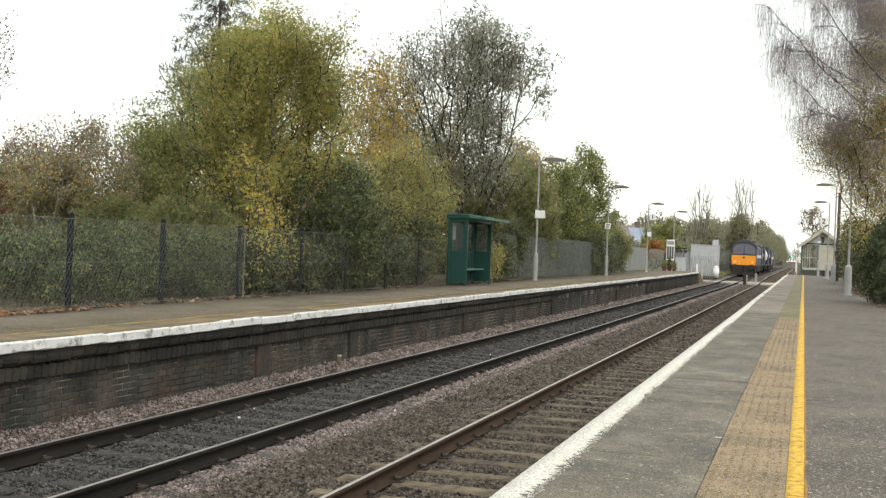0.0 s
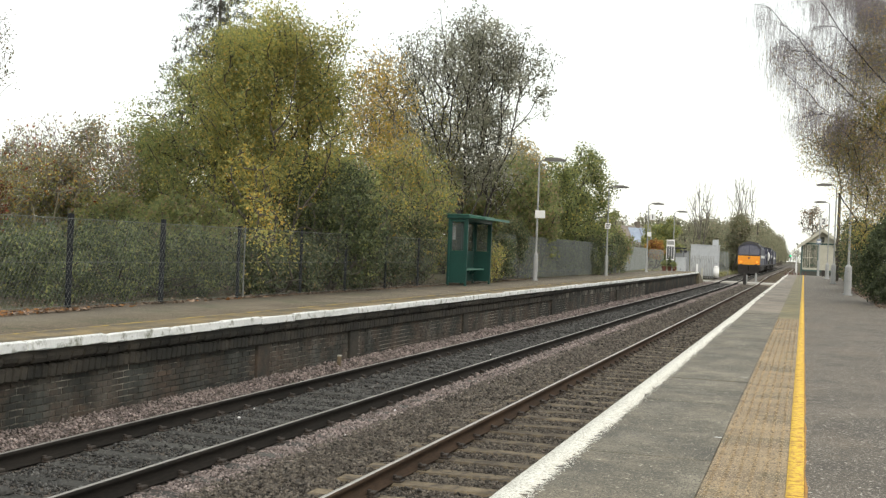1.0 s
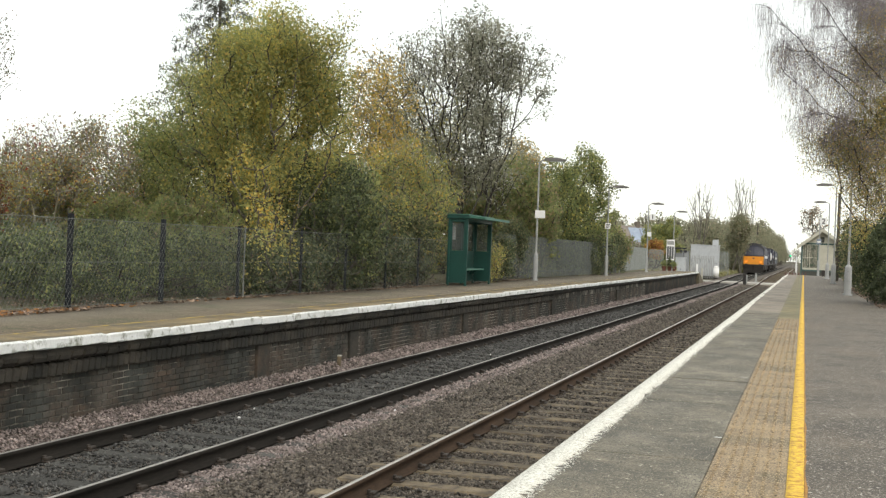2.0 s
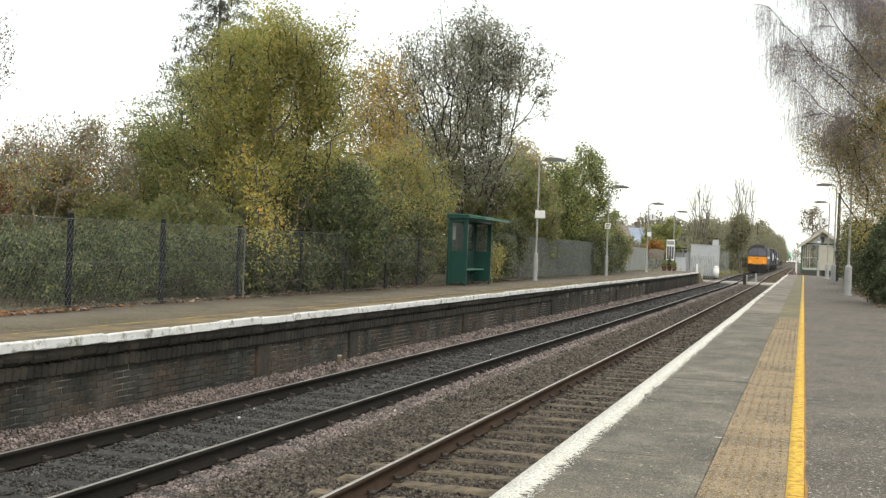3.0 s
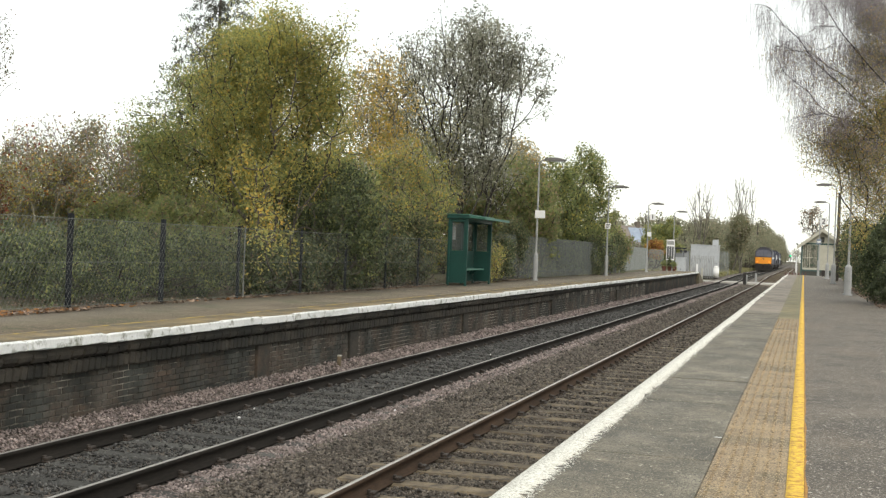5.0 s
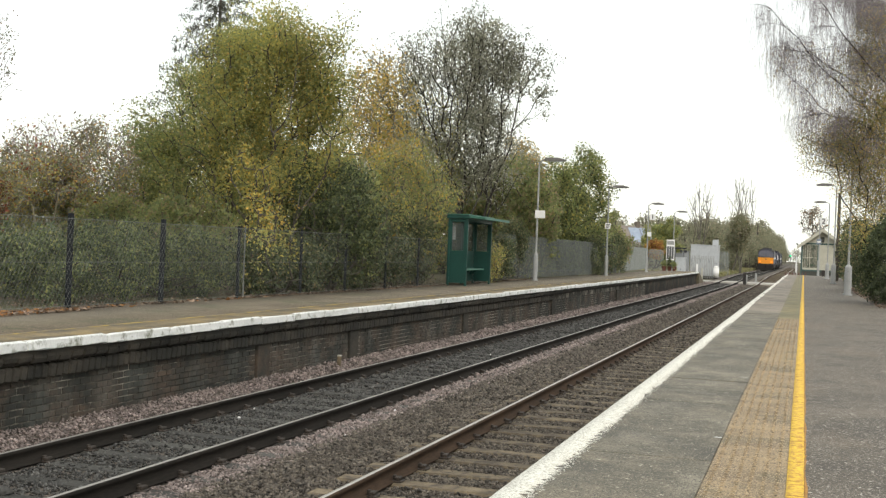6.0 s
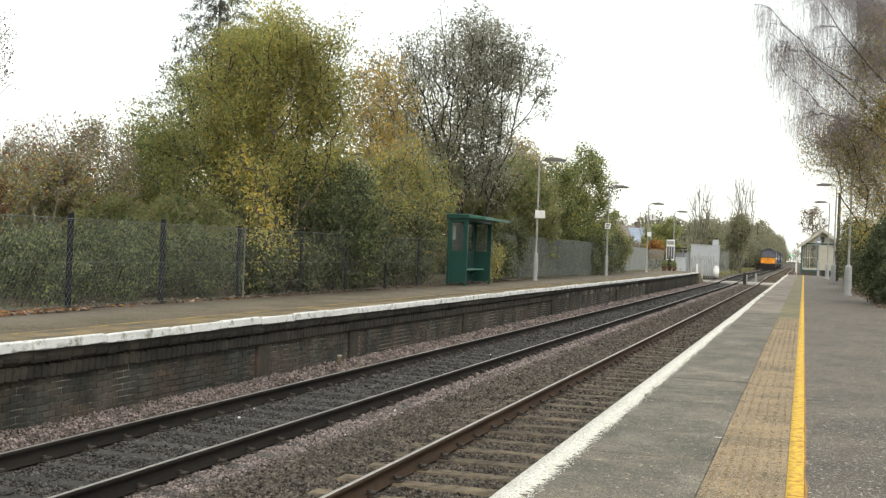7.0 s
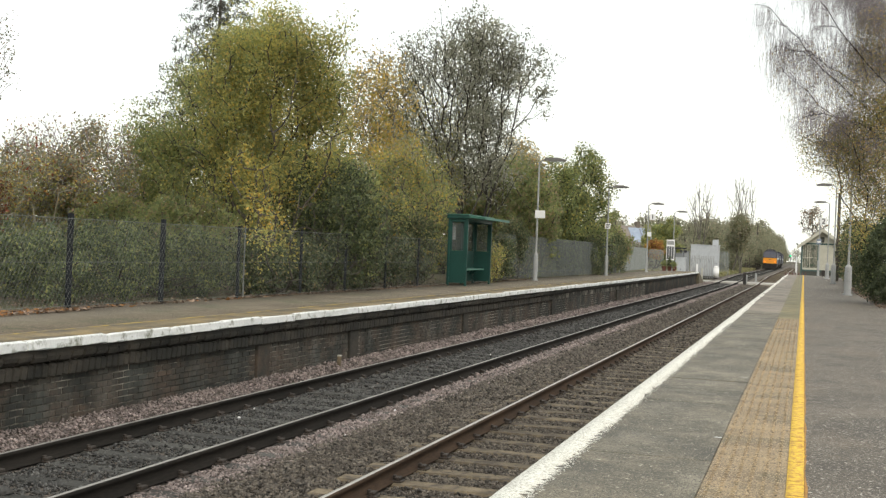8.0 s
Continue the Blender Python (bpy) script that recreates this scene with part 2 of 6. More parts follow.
    twig=surf("twig", (0.20, 0.175, 0.19), (0.33, 0.295, 0.31), 3, 30, 0.9, 0.2),
    loco_blue=surf("loco_blue", (0.016, 0.019, 0.046), (0.026, 0.030, 0.066), 1.2, 20, 0.5, 0.05, spots=(0.025, 0.025, 0.04), spot_amount=0.38, spot_scale=1.4),
    loco_roof=surf("loco_roof", (0.02, 0.02, 0.024), (0.045, 0.045, 0.05), 1.5, 20, 0.7, 0.1),
    loco_yellow=surf("loco_yellow", (0.752, 0.282, 0.014), (0.827, 0.338, 0.024), 1.5, 20, 0.5, 0.05, spots=(0.470, 0.179, 0.019), spot_amount=0.30, spot_scale=2),
    loco_black=surf("loco_underframe", (0.014, 0.013, 0.013), (0.04, 0.036, 0.033), 2, 30, 0.8, 0.2),
    screen=surf("windscreen", (0.065, 0.068, 0.095), (0.095, 0.098, 0.13), 1, 10, 0.18, 0.0),
    tank=surf("tank_white", (0.62, 0.63, 0.64), (0.74, 0.75, 0.75), 1.5, 20, 0.4, 0.05, spots=(0.42, 0.40, 0.37), spot_amount=0.35, spot_scale=2),
    tail=glow("tail_light", (1.0, 0.21, 0.02), 1.7),
    green_lamp=glow("green_signal", (0.03, 0.85, 0.33), 1.3),
    cream=surf("cream_boards", (0.40, 0.392, 0.325), (0.51, 0.50, 0.425), 2, 25, 0.75, 0.1, spots=(0.34, 0.33, 0.27), spot_amount=0.38),
    # reflections in the glass are painted as pale and green mottling
    box_pane=surf("box_pane", (0.07, 0.075, 0.06), (0.26, 0.25, 0.20), 2.2, 9, 0.25, 0.0, spots=(0.05, 0.075, 0.055), spot_amount=0.45, spot_scale=1.5),
    box_green=surf("box_green", (0.035, 0.075, 0.07), (0.055, 0.10, 0.092), 2, 25, 0.6, 0.1),
    box_dark=surf("box_brick", (0.045, 0.048, 0.042), (0.085, 0.085, 0.075), 4, 25, 0.85, 0.3),
    tile=surf("roof_slate", (0.16, 0.14, 0.12), (0.26, 0.23, 0.20), 2, 20, 0.8, 0.3, piece=0.15),
    slate_blue=surf("slate_blue", (0.22, 0.27, 0.36), (0.34, 0.40, 0.50), 2, 20, 0.4, 0.1),
    house_wall=surf("house_brick", (0.12, 0.10, 0.085), (0.20, 0.17, 0.145), 3, 25, 0.85, 0.3),
    cabinet=surf("cabinet_steel", (0.35, 0.375, 0.40), (0.47, 0.495, 0.52), 1.5, 20, 0.5, 0.05, spots=(0.28, 0.295, 0.31), spot_amount=0.40),
    cabinet_mid=surf("cabinet_mid", (0.17, 0.185, 0.195), (0.27, 0.285, 0.295), 1.5, 20, 0.6, 0.05),
    cabinet_dark=surf("cabinet_dark", (0.07, 0.075, 0.08), (0.13, 0.135, 0.14), 1.5, 20, 0.6, 0.05),
    pot=surf("terracotta", (0.10, 0.04, 0.03), (0.16, 0.065, 0.045), 4, 30, 0.8, 0.2),
    red_wood=surf("guard_timber", (0.10, 0.05, 0.045), (0.17, 0.085, 0.075), 4, 30, 0.85, 0.2),
    road=surf("road", (0.27, 0.26, 0.235), (0.38, 0.365, 0.33), 1, 40, 0.9, 0.3),
    deck=surf("crossing_deck", (0.33, 0.315, 0.285), (0.45, 0.43, 0.39), 1.5, 40, 0.9, 0.3, piece=0.1),
    # leaf colours lifted and greyed to stand in for distance haze
    far_wood=leafy("far_wood", [(0.245, 0.258, 0.170), (0.29, 0.30, 0.195), (0.33, 0.313, 0.215), (0.36, 0.32, 0.23)], 0.55),
    leaf_birch=leafy("leaf_birch", [(0.305, 0.330, 0.140), (0.425, 0.433, 0.160), (0.530, 0.480, 0.168), (0.655, 0.550, 0.160)], 0.7),
    leaf_green=leafy("leaf_green", [(0.205, 0.250, 0.127), (0.280, 0.332, 0.146), (0.346, 0.371, 0.158), (0.424, 0.410, 0.158)], 0.7),
    leaf_yellow=leafy("leaf_yellow", [(0.28, 0.26, 0.08), (0.44, 0.36, 0.08), (0.62, 0.45, 0.1), (0.68, 0.45, 0.12)], 0.5),
    leaf_orange=leafy("leaf_orange", [(0.381, 0.356, 0.154), (0.522, 0.416, 0.154), (0.653, 0.475, 0.166), (0.737, 0.499, 0.178)], 0.6),
    leaf_willow=leafy("leaf_willow", [(0.215, 0.220, 0.160), (0.300, 0.302, 0.225), (0.400, 0.395, 0.310), (0.56, 0.56, 0.48)], 0.62),
    leaf_holly=leafy("leaf_holly", [(0.042, 0.060, 0.032), (0.072, 0.095, 0.046), (0.112, 0.137, 0.068), (0.18, 0.20, 0.11)], 0.3),
    leaf_scrub=leafy("leaf_scrub", [(0.184, 0.213, 0.103), (0.258, 0.288, 0.131), (0.343, 0.306, 0.165), (0.416, 0.312, 0.193)], 0.62),
    straw=leafy("straw", [(0.208, 0.221, 0.091), (0.312, 0.299, 0.143), (0.390, 0.351, 0.195)], 0.3),
    leaf_rust=leafy("leaf_rust", [(0.30, 0.14, 0.06), (0.42, 0.20, 0.07), (0.50, 0.27, 0.10)], 0.4),
    leaf_red=leafy("leaf_red", [(0.16, 0.06, 0.035), (0.30, 0.07, 0.04), (0.24, 0.10, 0.05), (0.13, 0.09, 0.04)]),
    leaf_brown=leafy("leaf_brown", [(0.18, 0.135, 0.095), (0.28, 0.20, 0.13), (0.38, 0.265, 0.175), (0.47, 0.31, 0.21)], 0.5),
    litter_brown=leafy("litter_brown", [(0.10, 0.075, 0.052), (0.17, 0.122, 0.085), (0.24, 0.165, 0.115), (0.38, 0.28, 0.21)], 0.1),
    needle=leafy("needle", [(0.05, 0.058, 0.04), (0.08, 0.085, 0.06), (0.11, 0.11, 0.085)], 0.15),
)


# ---- mesh helpers ----
def quick_mesh(name, verts, faces):
    """A mesh from arrays: verts (n, 3), faces (m, k)."""
    verts = np.asarray(verts, np.float32)
    faces = np.asarray(faces, np.int32)
    me = bpy.data.meshes.new(name)
    k = faces.shape[1]
    me.vertices.add(len(verts))
    me.vertices.foreach_set("co", verts.ravel())
    me.loops.add(faces.size)
    me.loops.foreach_set("vertex_index", faces.ravel())
    me.polygons.add(len(faces))
    me.polygons.foreach_set("loop_start", np.arange(0, faces.size, k, dtype=np.int32))
    me.update(calc_edges=True)
    me.validate()
    return me


def held(name, me, mat, parent=None, label="", kind=""):
    """Links a mesh as one object under a thing or part."""
    if mat and not me.materials:
        me.materials.append(mat)
    ob = new(name, me)
    if parent:
        ob.parent = parent
    return tagged(ob, label=label, kind=kind)


def part(name, bm, mat, parent=None, label="", smooth=False):
    me = bpy.data.meshes.new(name)
    bm.to_mesh(me)
    bm.free()
    if smooth:
        for f in me.polygons:
            f.use_smooth = True
    return held(name, me, mat, parent, label)


def thing(name, m, label, category, group="", kind=""):
    ob = new(name)
    ob.empty_display_size = 0.2
    ob.matrix_basis = m
    return tagged(ob, label, category, group, kind)


def box(bm, x0, x1, y0, y1, z0, z1, bevel=0.0):
    r = bmesh.ops.create_cube(bm, size=1, matrix=Matrix.Translation(((x0 + x1) / 2, (y0 + y1) / 2, (z0 + z1) / 2))
                              @ Matrix.Diagonal((abs(x1 - x0), abs(y1 - y0), abs(z1 - z0), 1)))
    if bevel:
        vs = set(r["verts"])
        es = [e for e in bm.edges if e.verts[0] in vs and e.verts[1] in vs]
        bmesh.ops.bevel(bm, geom=es, offset=bevel, segments=1, affect='EDGES')
    return bm


def boxes(*rows, bevel=0.0):
    bm = bmesh.new()
    for r in rows:
        box(bm, *r, bevel=bevel)
    return bm


def rod(bm, p0, p1, r0, r1=None, sides=10):
    p0, p1 = Vector(p0), Vector(p1)
    d = p1 - p0
    m = Matrix.Translation((p0 + p1) / 2) @ d.to_track_quat('Z', 'Y').to_matrix().to_4x4()
    bmesh.ops.create_cone(bm, cap_ends=True, segments=sides, radius1=r0, radius2=r0 if r1 is None else r1, depth=d.length, matrix=m)
    return bm


def rods(*rows, sides=10):
    bm = bmesh.new()
    for r in rows:
        rod(bm, *r, sides=sides)
    return bm


def prism(outline, y0, y1, skew=None):
    """A closed outline in x, z drawn along y. skew(x, z, y) may move the end points in y."""
    bm = bmesh.new()
    a = [bm.verts.new((x, y0 if skew is None else skew(x, z, y0), z)) for x, z in outline]
    b = [bm.verts.new((x, y1 if skew is None else skew(x, z, y1), z)) for x, z in outline]
    bm.faces.new(a)
    bm.faces.new(b[::-1])
    k = len(outline)
    for i in range(k):
        bm.faces.new((a[i], b[i], b[(i + 1) % k], a[(i + 1) % k]))
    bmesh.ops.recalc_face_normals(bm, faces=bm.faces)
    return bm


def sweep(outline, ys, shift, lift=None):
    """An outline in x, z carried along y; shift(y) gives its x."""
    k, n = len(outline), len(ys)
    v = [(x + shift(y), y, z + (lift(y) if lift else 0)) for y in ys for x, z in outline]
    f = [(i * k + j, i * k + (j + 1) % k, (i + 1) * k + (j + 1) % k, (i + 1) * k + j) for i in range(n - 1) for j in range(k)]
    return quick_mesh("sweep", v, f)


def lettering(text, size, mat, parent, m):
    cu = bpy.data.curves.new("lettering", 'FONT')
    cu.body, cu.size, cu.extrude, cu.align_x, cu.align_y = text, size, 0.003, 'CENTER', 'CENTER'
    cu.offset = size * 0.022
    tmp = bpy.data.objects.new("tmp", cu)
    scene.collection.objects.link(tmp)
    me = bpy.data.meshes.new_from_object(tmp.evaluated_get(bpy.context.evaluated_depsgraph_get()))
    bpy.data.objects.remove(tmp)
    ob = held("number", me, mat, parent)
    ob.matrix_basis = m
    return ob


# ---- plants ----
def grow(rng, base, ells, n, lean=(0, 0), stems=1, hollow=0.35, wander=0.12, crook=0.07, direct=0.35, fan=1.6, reach=0.66, stray=0.0):
    """A skeleton that reaches n points spread in ellipsoids (x, y, z, rx, ry, rz) from one or more stems at the base."""
    ells = np.array(ells, float)
    vol = ells[:, 3] * ells[:, 4] * ells[:, 5]
    pick = rng.choice(len(ells), n, p=vol / vol.sum())
    d = rng.normal(size=(n, 3))
    d /= np.linalg.norm(d, axis=1)[:, None]
    rad = (hollow + (1 - hollow) * rng.random(n)) ** 0.6
    pts = ells[pick, :3] + d * rad[:, None] * ells[pick, 3:] + np.clip(rng.normal(size=(n, 3)), -1.6, 1.6) * stray * (1, 1, 1.2)
    pts = pts[pts[:, 2] > base[2] + 0.15]
    top = float(np.average(ells[:, 2], weights=vol))
    nodes, par = [], []
    for s in range(stems):
        lean_off = rng.normal(size=2) * (0.0 if stems == 1 else 0.35 * (fan > 1.2))
        last = -1
        cx = np.average(ells[:, 0], weights=vol) + (rng.uniform(-1, 1) * ells[:, 3].mean() * 1.1 if stems > 1 else 0)
        cy = np.average(ells[:, 1], weights=vol) + (rng.uniform(-1, 1) * ells[:, 4].mean() * 0.9 if stems > 1 else 0)
        k = 7
        rise = reach * (rng.uniform(0.55, 1.15) if fan < 1.2 else 1.0)
        for i in range(k):
            u = i / (k - 1)
            w = rng.normal(size=2) * wander * min(u * 3, 1)
            off = lean_off * min(1.0, 3 * u)
            nodes.append((base[0] + off[0] + (cx - base[0] - off[0]) * u ** fan + w[0], base[1] + off[1] + (cy - base[1] - off[1]) * u ** fan + w[1],
                          base[2] + (top - base[2]) * u * (1.0 if stems == 1 else rise)))
            par.append(last)
            last = len(nodes) - 1
    b = np.array(base)
    order = np.argsort(np.linalg.norm((pts - b) * (1, 1, 0.8), axis=1))
    P = np.zeros((len(nodes) + 3 * len(pts), 3))
    D = np.zeros(len(P))
    P[:len(nodes)] = nodes
    for i in range(len(nodes)):
        D[i] = 0 if par[i] < 0 else D[par[i]] + np.linalg.norm(P[i] - P[par[i]])
    c = len(nodes)
    tips = []
    for i in order:
        q = pts[i]
        dist = np.linalg.norm(P[:c] - q, axis=1)
        cost = dist + direct * D[:c] + np.where(P[:c, 2] > q[2] + 0.1, 1.0, 0.0)
        j = int(np.argmin(cost))
        a = P[j]
        L = dist[j]
        steps = 2 if L > 0.35 else 1
        last = j
        for s in range(1, steps + 1):
            u = s / steps
            w = rng.normal(size=3) * crook * L * (1 if u < 1 else 0)
            w[2] -= 0.08 * L * math.sin(u * math.pi)
            P[c] = a + (q - a) * u + w
            D[c] = D[last] + L / steps
            par.append(last)
            last = c
            c += 1
        tips.append(last)
    return P[:c].copy(), np.array(par), np.array(tips)


def tubes(P, par, thick, thin=0.006, sides=5, power=2.4):
    """Tapered limbs along a skeleton; the cross-section of a limb is the sum of those that it feeds."""
    n = len(P)
    load = np.full(n, 1.0)
    for i in range(n - 1, -1, -1):
        if par[i] >= 0:
            load[par[i]] += load[i]
    rad = thin + (thick - thin) * (load / load.max()) ** (1 / power)
    kids = np.where(par >= 0)[0]
    A, B = P[par[kids]], P[kids]
    ra = np.minimum(rad[par[kids]], rad[kids] * 1.5)
    rb = rad[kids]
    d = B - A
    d /= np.maximum(np.linalg.norm(d, axis=1), 1e-6)[:, None]
    up = np.where(np.abs(d[:, 2:3]) > 0.9, np.array([[1.0, 0, 0]]), np.array([[0, 0, 1.0]]))
    s = np.cross(d, up)
    s /= np.linalg.norm(s, axis=1)[:, None]
    t = np.cross(d, s)
    ang = np.arange(sides) * 2 * math.pi / sides
    ring = s[:, None, :] * np.cos(ang)[None, :, None] + t[:, None, :] * np.sin(ang)[None, :, None]
    v = np.concatenate([A[:, None] + ring * ra[:, None, None], B[:, None] + ring * rb[:, None, None]], axis=1).reshape(-1, 3)
    o = np.arange(len(kids))[:, None] * 2 * sides
    j = np.arange(sides)
    f = np.stack([o + j, o + (j + 1) % sides, o + sides + (j + 1) % sides, o + sides + j], axis=2).reshape(-1, 4)
    return v, f


def leaf_cloud(rng, centres, count, spread, size, slim=0.55, hang=0.3, three=False):
    """Small folded leaves scattered about the given points."""
    i = rng.integers(0, len(centres), count)
    off = rng.normal(size=(count, 3))
    off *= (1.75 * rng.random((count, 1)) ** 0.45) / np.linalg.norm(off, axis=1)[:, None]
    c = centres[i] + off * spread
    a = rng.normal(size=(count, 3))
    a[:, 2] -= hang * 2
    a /= np.linalg.norm(a, axis=1)[:, None]
    b = np.cross(a, rng.normal(size=(count, 3)))
    b /= np.maximum(np.linalg.norm(b, axis=1), 1e-6)[:, None]
    nrm = np.cross(a, b)
    s = size * (0.55 + 0.8 * rng.random((count, 1)))
    v = np.stack([c - a * s * 0.5, c + b * s * slim * 0.5 + nrm * s * 0.12, c + a * s * 0.5, c - b * s * slim * 0.5 + nrm * s * 0.12], axis=1)
    if three:
        return v[:, :3].reshape(-1, 3), np.arange(3 * count).reshape(-1, 3)
    return v.reshape(-1, 3), np.arange(4 * count).reshape(-1, 4)


def strands(rng, starts, count, length, mat_r=0.0028, scatter=0.24, share=None):
    """Thin hanging twigs: three-sided strings with a slight drift; returns mesh arrays and points along them."""
    vs, fs, pts = [], [], []
    o = 0
    picks = rng.choice(len(starts), count, p=share)
    for k in range(count):
        p = starts[picks[k]] + rng.normal(size=3) * scatter
        L = length * (0.4 + rng.random())
        dr = rng.normal(size=3) * 0.12
        dr[2] = -1
        seg = 2
        path = [p + dr * L * (i / seg) + np.array([0.10 * math.sin(i * 1.3 + k), 0.05 * math.cos(i + k), 0]) * L * i / seg for i in range(seg + 1)]
        pts += path[1:]
        for i, q in enumerate(path):
            r = mat_r * (1.3 - i / seg)
            vs += [q + (r, 0, 0), q + (-r * 0.5, r * 0.87, 0), q + (-r * 0.5, -r * 0.87, 0)]
        for i in range(seg):
            for j in range(3):
                fs.append((o + 3 * i + j, o + 3 * i + (j + 1) % 3, o + 3 * i + 3 + (j + 1) % 3, o + 3 * i + 3 + j))
        o += 3 * (seg + 1)
    return np.array(vs), np.array(fs), np.array(pts)


SWAYING = []


def plant(name, label, category, base, ells, n, thick, leaves, bark, seed, stems=1, hollow=0.35, sway=0.0, group="", wander=0.12, thin=0.006, crook=0.07, hang=0.3, slim=0.55, direct=0.35, fan=1.6, reach=0.66, stray=0.0):
    """A tree or bush: woody limbs, and a crown of separate leaves in one mesh a leaf kind. leaves: rows of (material, count, spread, size, share box)."""
    rng = np.random.default_rng(seed)
    ob = thing(name, pose(*base), label, category, group)
    P, par, tips = grow(rng, base, ells, n, stems=stems, hollow=hollow, wander=wander, crook=crook, direct=direct, fan=fan, reach=reach, stray=stray)
    P = P - np.array(base)
    v, f = tubes(P, par, thick, thin=thin)
    held("trunk", quick_mesh("limbs", v, f), bark, ob)
    pts = P[tips]
    dress(ob, rng, pts, leaves, slim, hang, sway, seed)
    return ob


def dress(ob, rng, pts, leaves, slim, hang, sway, seed):
    """Hangs each kind of leaf on its share of the twig ends."""
    for k, (mat, count, spread, size, lo, hi, *side) in enumerate(leaves):
        h = pts[:, 2]
        q0, q1 = np.quantile(h, lo), np.quantile(h, hi)
        sel = pts[(h >= q0) & (h <= q1)]
        if side:
            s0, s1 = np.quantile(sel[:, 0], side)
            sel = sel[(sel[:, 0] >= s0) & (sel[:, 0] <= s1)]
        lv, lf = leaf_cloud(rng, sel, count, spread, size, slim, hang)
        crown = held("crown", quick_mesh("leaves", lv, lf), M[mat], ob)
        if sway:
            SWAYING.append((crown, sway * (1 + 0.25 * k), seed + 3 * k))


# ---- plan: y runs along the railway, z = 0 is the platforms' top ----
RAIL = -0.927                     # top of rail
SLEEPER_FROM, SLEEPER_STEP = -13.765, 0.713
RAILS = (-7.10, -5.59, -3.70, -2.19)
NEAR_EDGE, NEAR_END = -1.36, 104.0
FAR_FACE, FAR_BACK, FAR_END = -7.75, -10.45, 95.5


def bend(y):
    """The line leaves the straight far beyond the crossing."""
    return -0.8e-5 * max(0.0, y - 170.0) ** 2


def climb(y):
    """The line rises a little beyond the crossing."""
    u = min(1.0, max(0.0, (y - 96.0) / 40.0))
    return 0.28 * u * u * (3 - 2 * u)


def far_shift(y):
    """The far platform draws away from the track towards its end."""
    return -1.1e-4 * max(0.0, y - 48.0) ** 2


def along(y0, y1, step):
    n = max(1, round((y1 - y0) / step))
    return [y0 + (y1 - y0) * i / n for i in range(n + 1)]


# ---- ground: one sheet, sunk where the railway runs between its platforms ----
def build_ground():
    xs = [-1500, -400, -120, -60, -40, -30, -24, -20, -17, -15, -13, -11.8, -10.9, -10.5, -9.0, -7.7, -6, -4, -2, -1.4, 0.5, 2.4, 3.0, 4, 6, 9, 14, 22, 40, 80, 200, 500, 1500]
    ys = [-1500, -300, -60, -20, 0, 6, 10, 14, 18, 22, 26, 30, 35, 40, 46, 52, 60, 70, 80, 90, 96, 100, 104, 108, 114, 120, 130, 150, 180, 220, 280, 360, 480, 700, 1200, 2500]
    v, f = [], []
    for y in ys:
        for x in xs:
            if y < 98 and x <= -10.9:
                z = -0.06 + 0.10 * noise.noise((x * 0.3, y * 0.3, 0)) * (1 if x < -11.5 else 0)
            elif y < 104 and x >= 2.4:
                z = -0.06 + 0.06 * noise.noise((x * 0.4, y * 0.4, 0))
            else:
                z = -1.36
                if y > 98 and (x < -11 or x > 1.0):
                    z = -0.99
                if y > 98:
                    z += climb(y)
                if y > 120 and (x < -13 or x > 6):
                    z = -0.7 + 0.3 * noise.noise((x * 0.05, y * 0.05, 3))
            v.append((x, y, z))
    k = len(xs)
    for i in range(len(ys) - 1):
        for j in range(k - 1):
            f.append((i * k + j, i * k + j + 1, (i + 1) * k + j + 1, (i + 1) * k + j))
    g = held("ground", quick_mesh("ground", v, f), M["soil"], None)
    tagged(g, "damp brown earth with short grass and fallen leaves", "ground", kind="structure")


build_ground()


# ---- the railway ----
def build_bed():
    prof = [(-7.98, -1.36), (-7.98, -0.965), (-7.75, -1.00), (-7.35, -1.105), (-5.25, -1.115), (-4.75, -1.09), (-4.35, -1.115), (-1.5, -1.125), (-1.2, -1.15), (-1.2, -1.36)]
    ys = along(-15, 165, 6) + along(175, 900, 20)
    ob = held("ballast", sweep(prof, ys, bend, climb), M["bed"])
    tagged(ob, "bed of broken stone ballast, pinkish at the sides and dirty between the rails", "ballast", kind="structure")
    return ob


bed = build_bed()

RAIL_OUT = [(-0.07, -0.16), (-0.07, -0.148), (-0.014, -0.125), (-0.010, -0.05), (-0.034, -0.035), (-0.036, -0.006), (-0.030, 0), (0.030, 0),
            (0.036, -0.006), (0.034, -0.035), (0.010, -0.05), (0.014, -0.125), (0.07, -0.148), (0.07, -0.16)]


def track(label, pair, iron, sleeper_mat, band, seed):
    rng = random.Random(seed)
    tr = thing("railway_track", pose(0, 0, 0), label, "railway track", kind="structure")
    ys = along(-15, 165, 6) + along(175, 900, 20)
    for x in pair:
        me = sweep(RAIL_OUT, ys, lambda y: x + bend(y), lambda y: RAIL + climb(y))
        r = held("rail", me, iron, tr)
        top = sweep([(-0.020, 0.0), (-0.020, 0.003), (0.020, 0.003), (0.020, 0.0)], ys, lambda y: x + bend(y), lambda y: RAIL + climb(y))
        held("running_band", top, M[band], r, "worn bright steel running band")
    mid = sum(pair) / 2
    sl = boxes((-1.25, 1.25, -0.125, 0.125, -0.18, 0.0), bevel=0.02)
    sme = bpy.data.meshes.new("sleeper")
    sl.to_mesh(sme)
    sl.free()
    sme.materials.append(sleeper_mat)
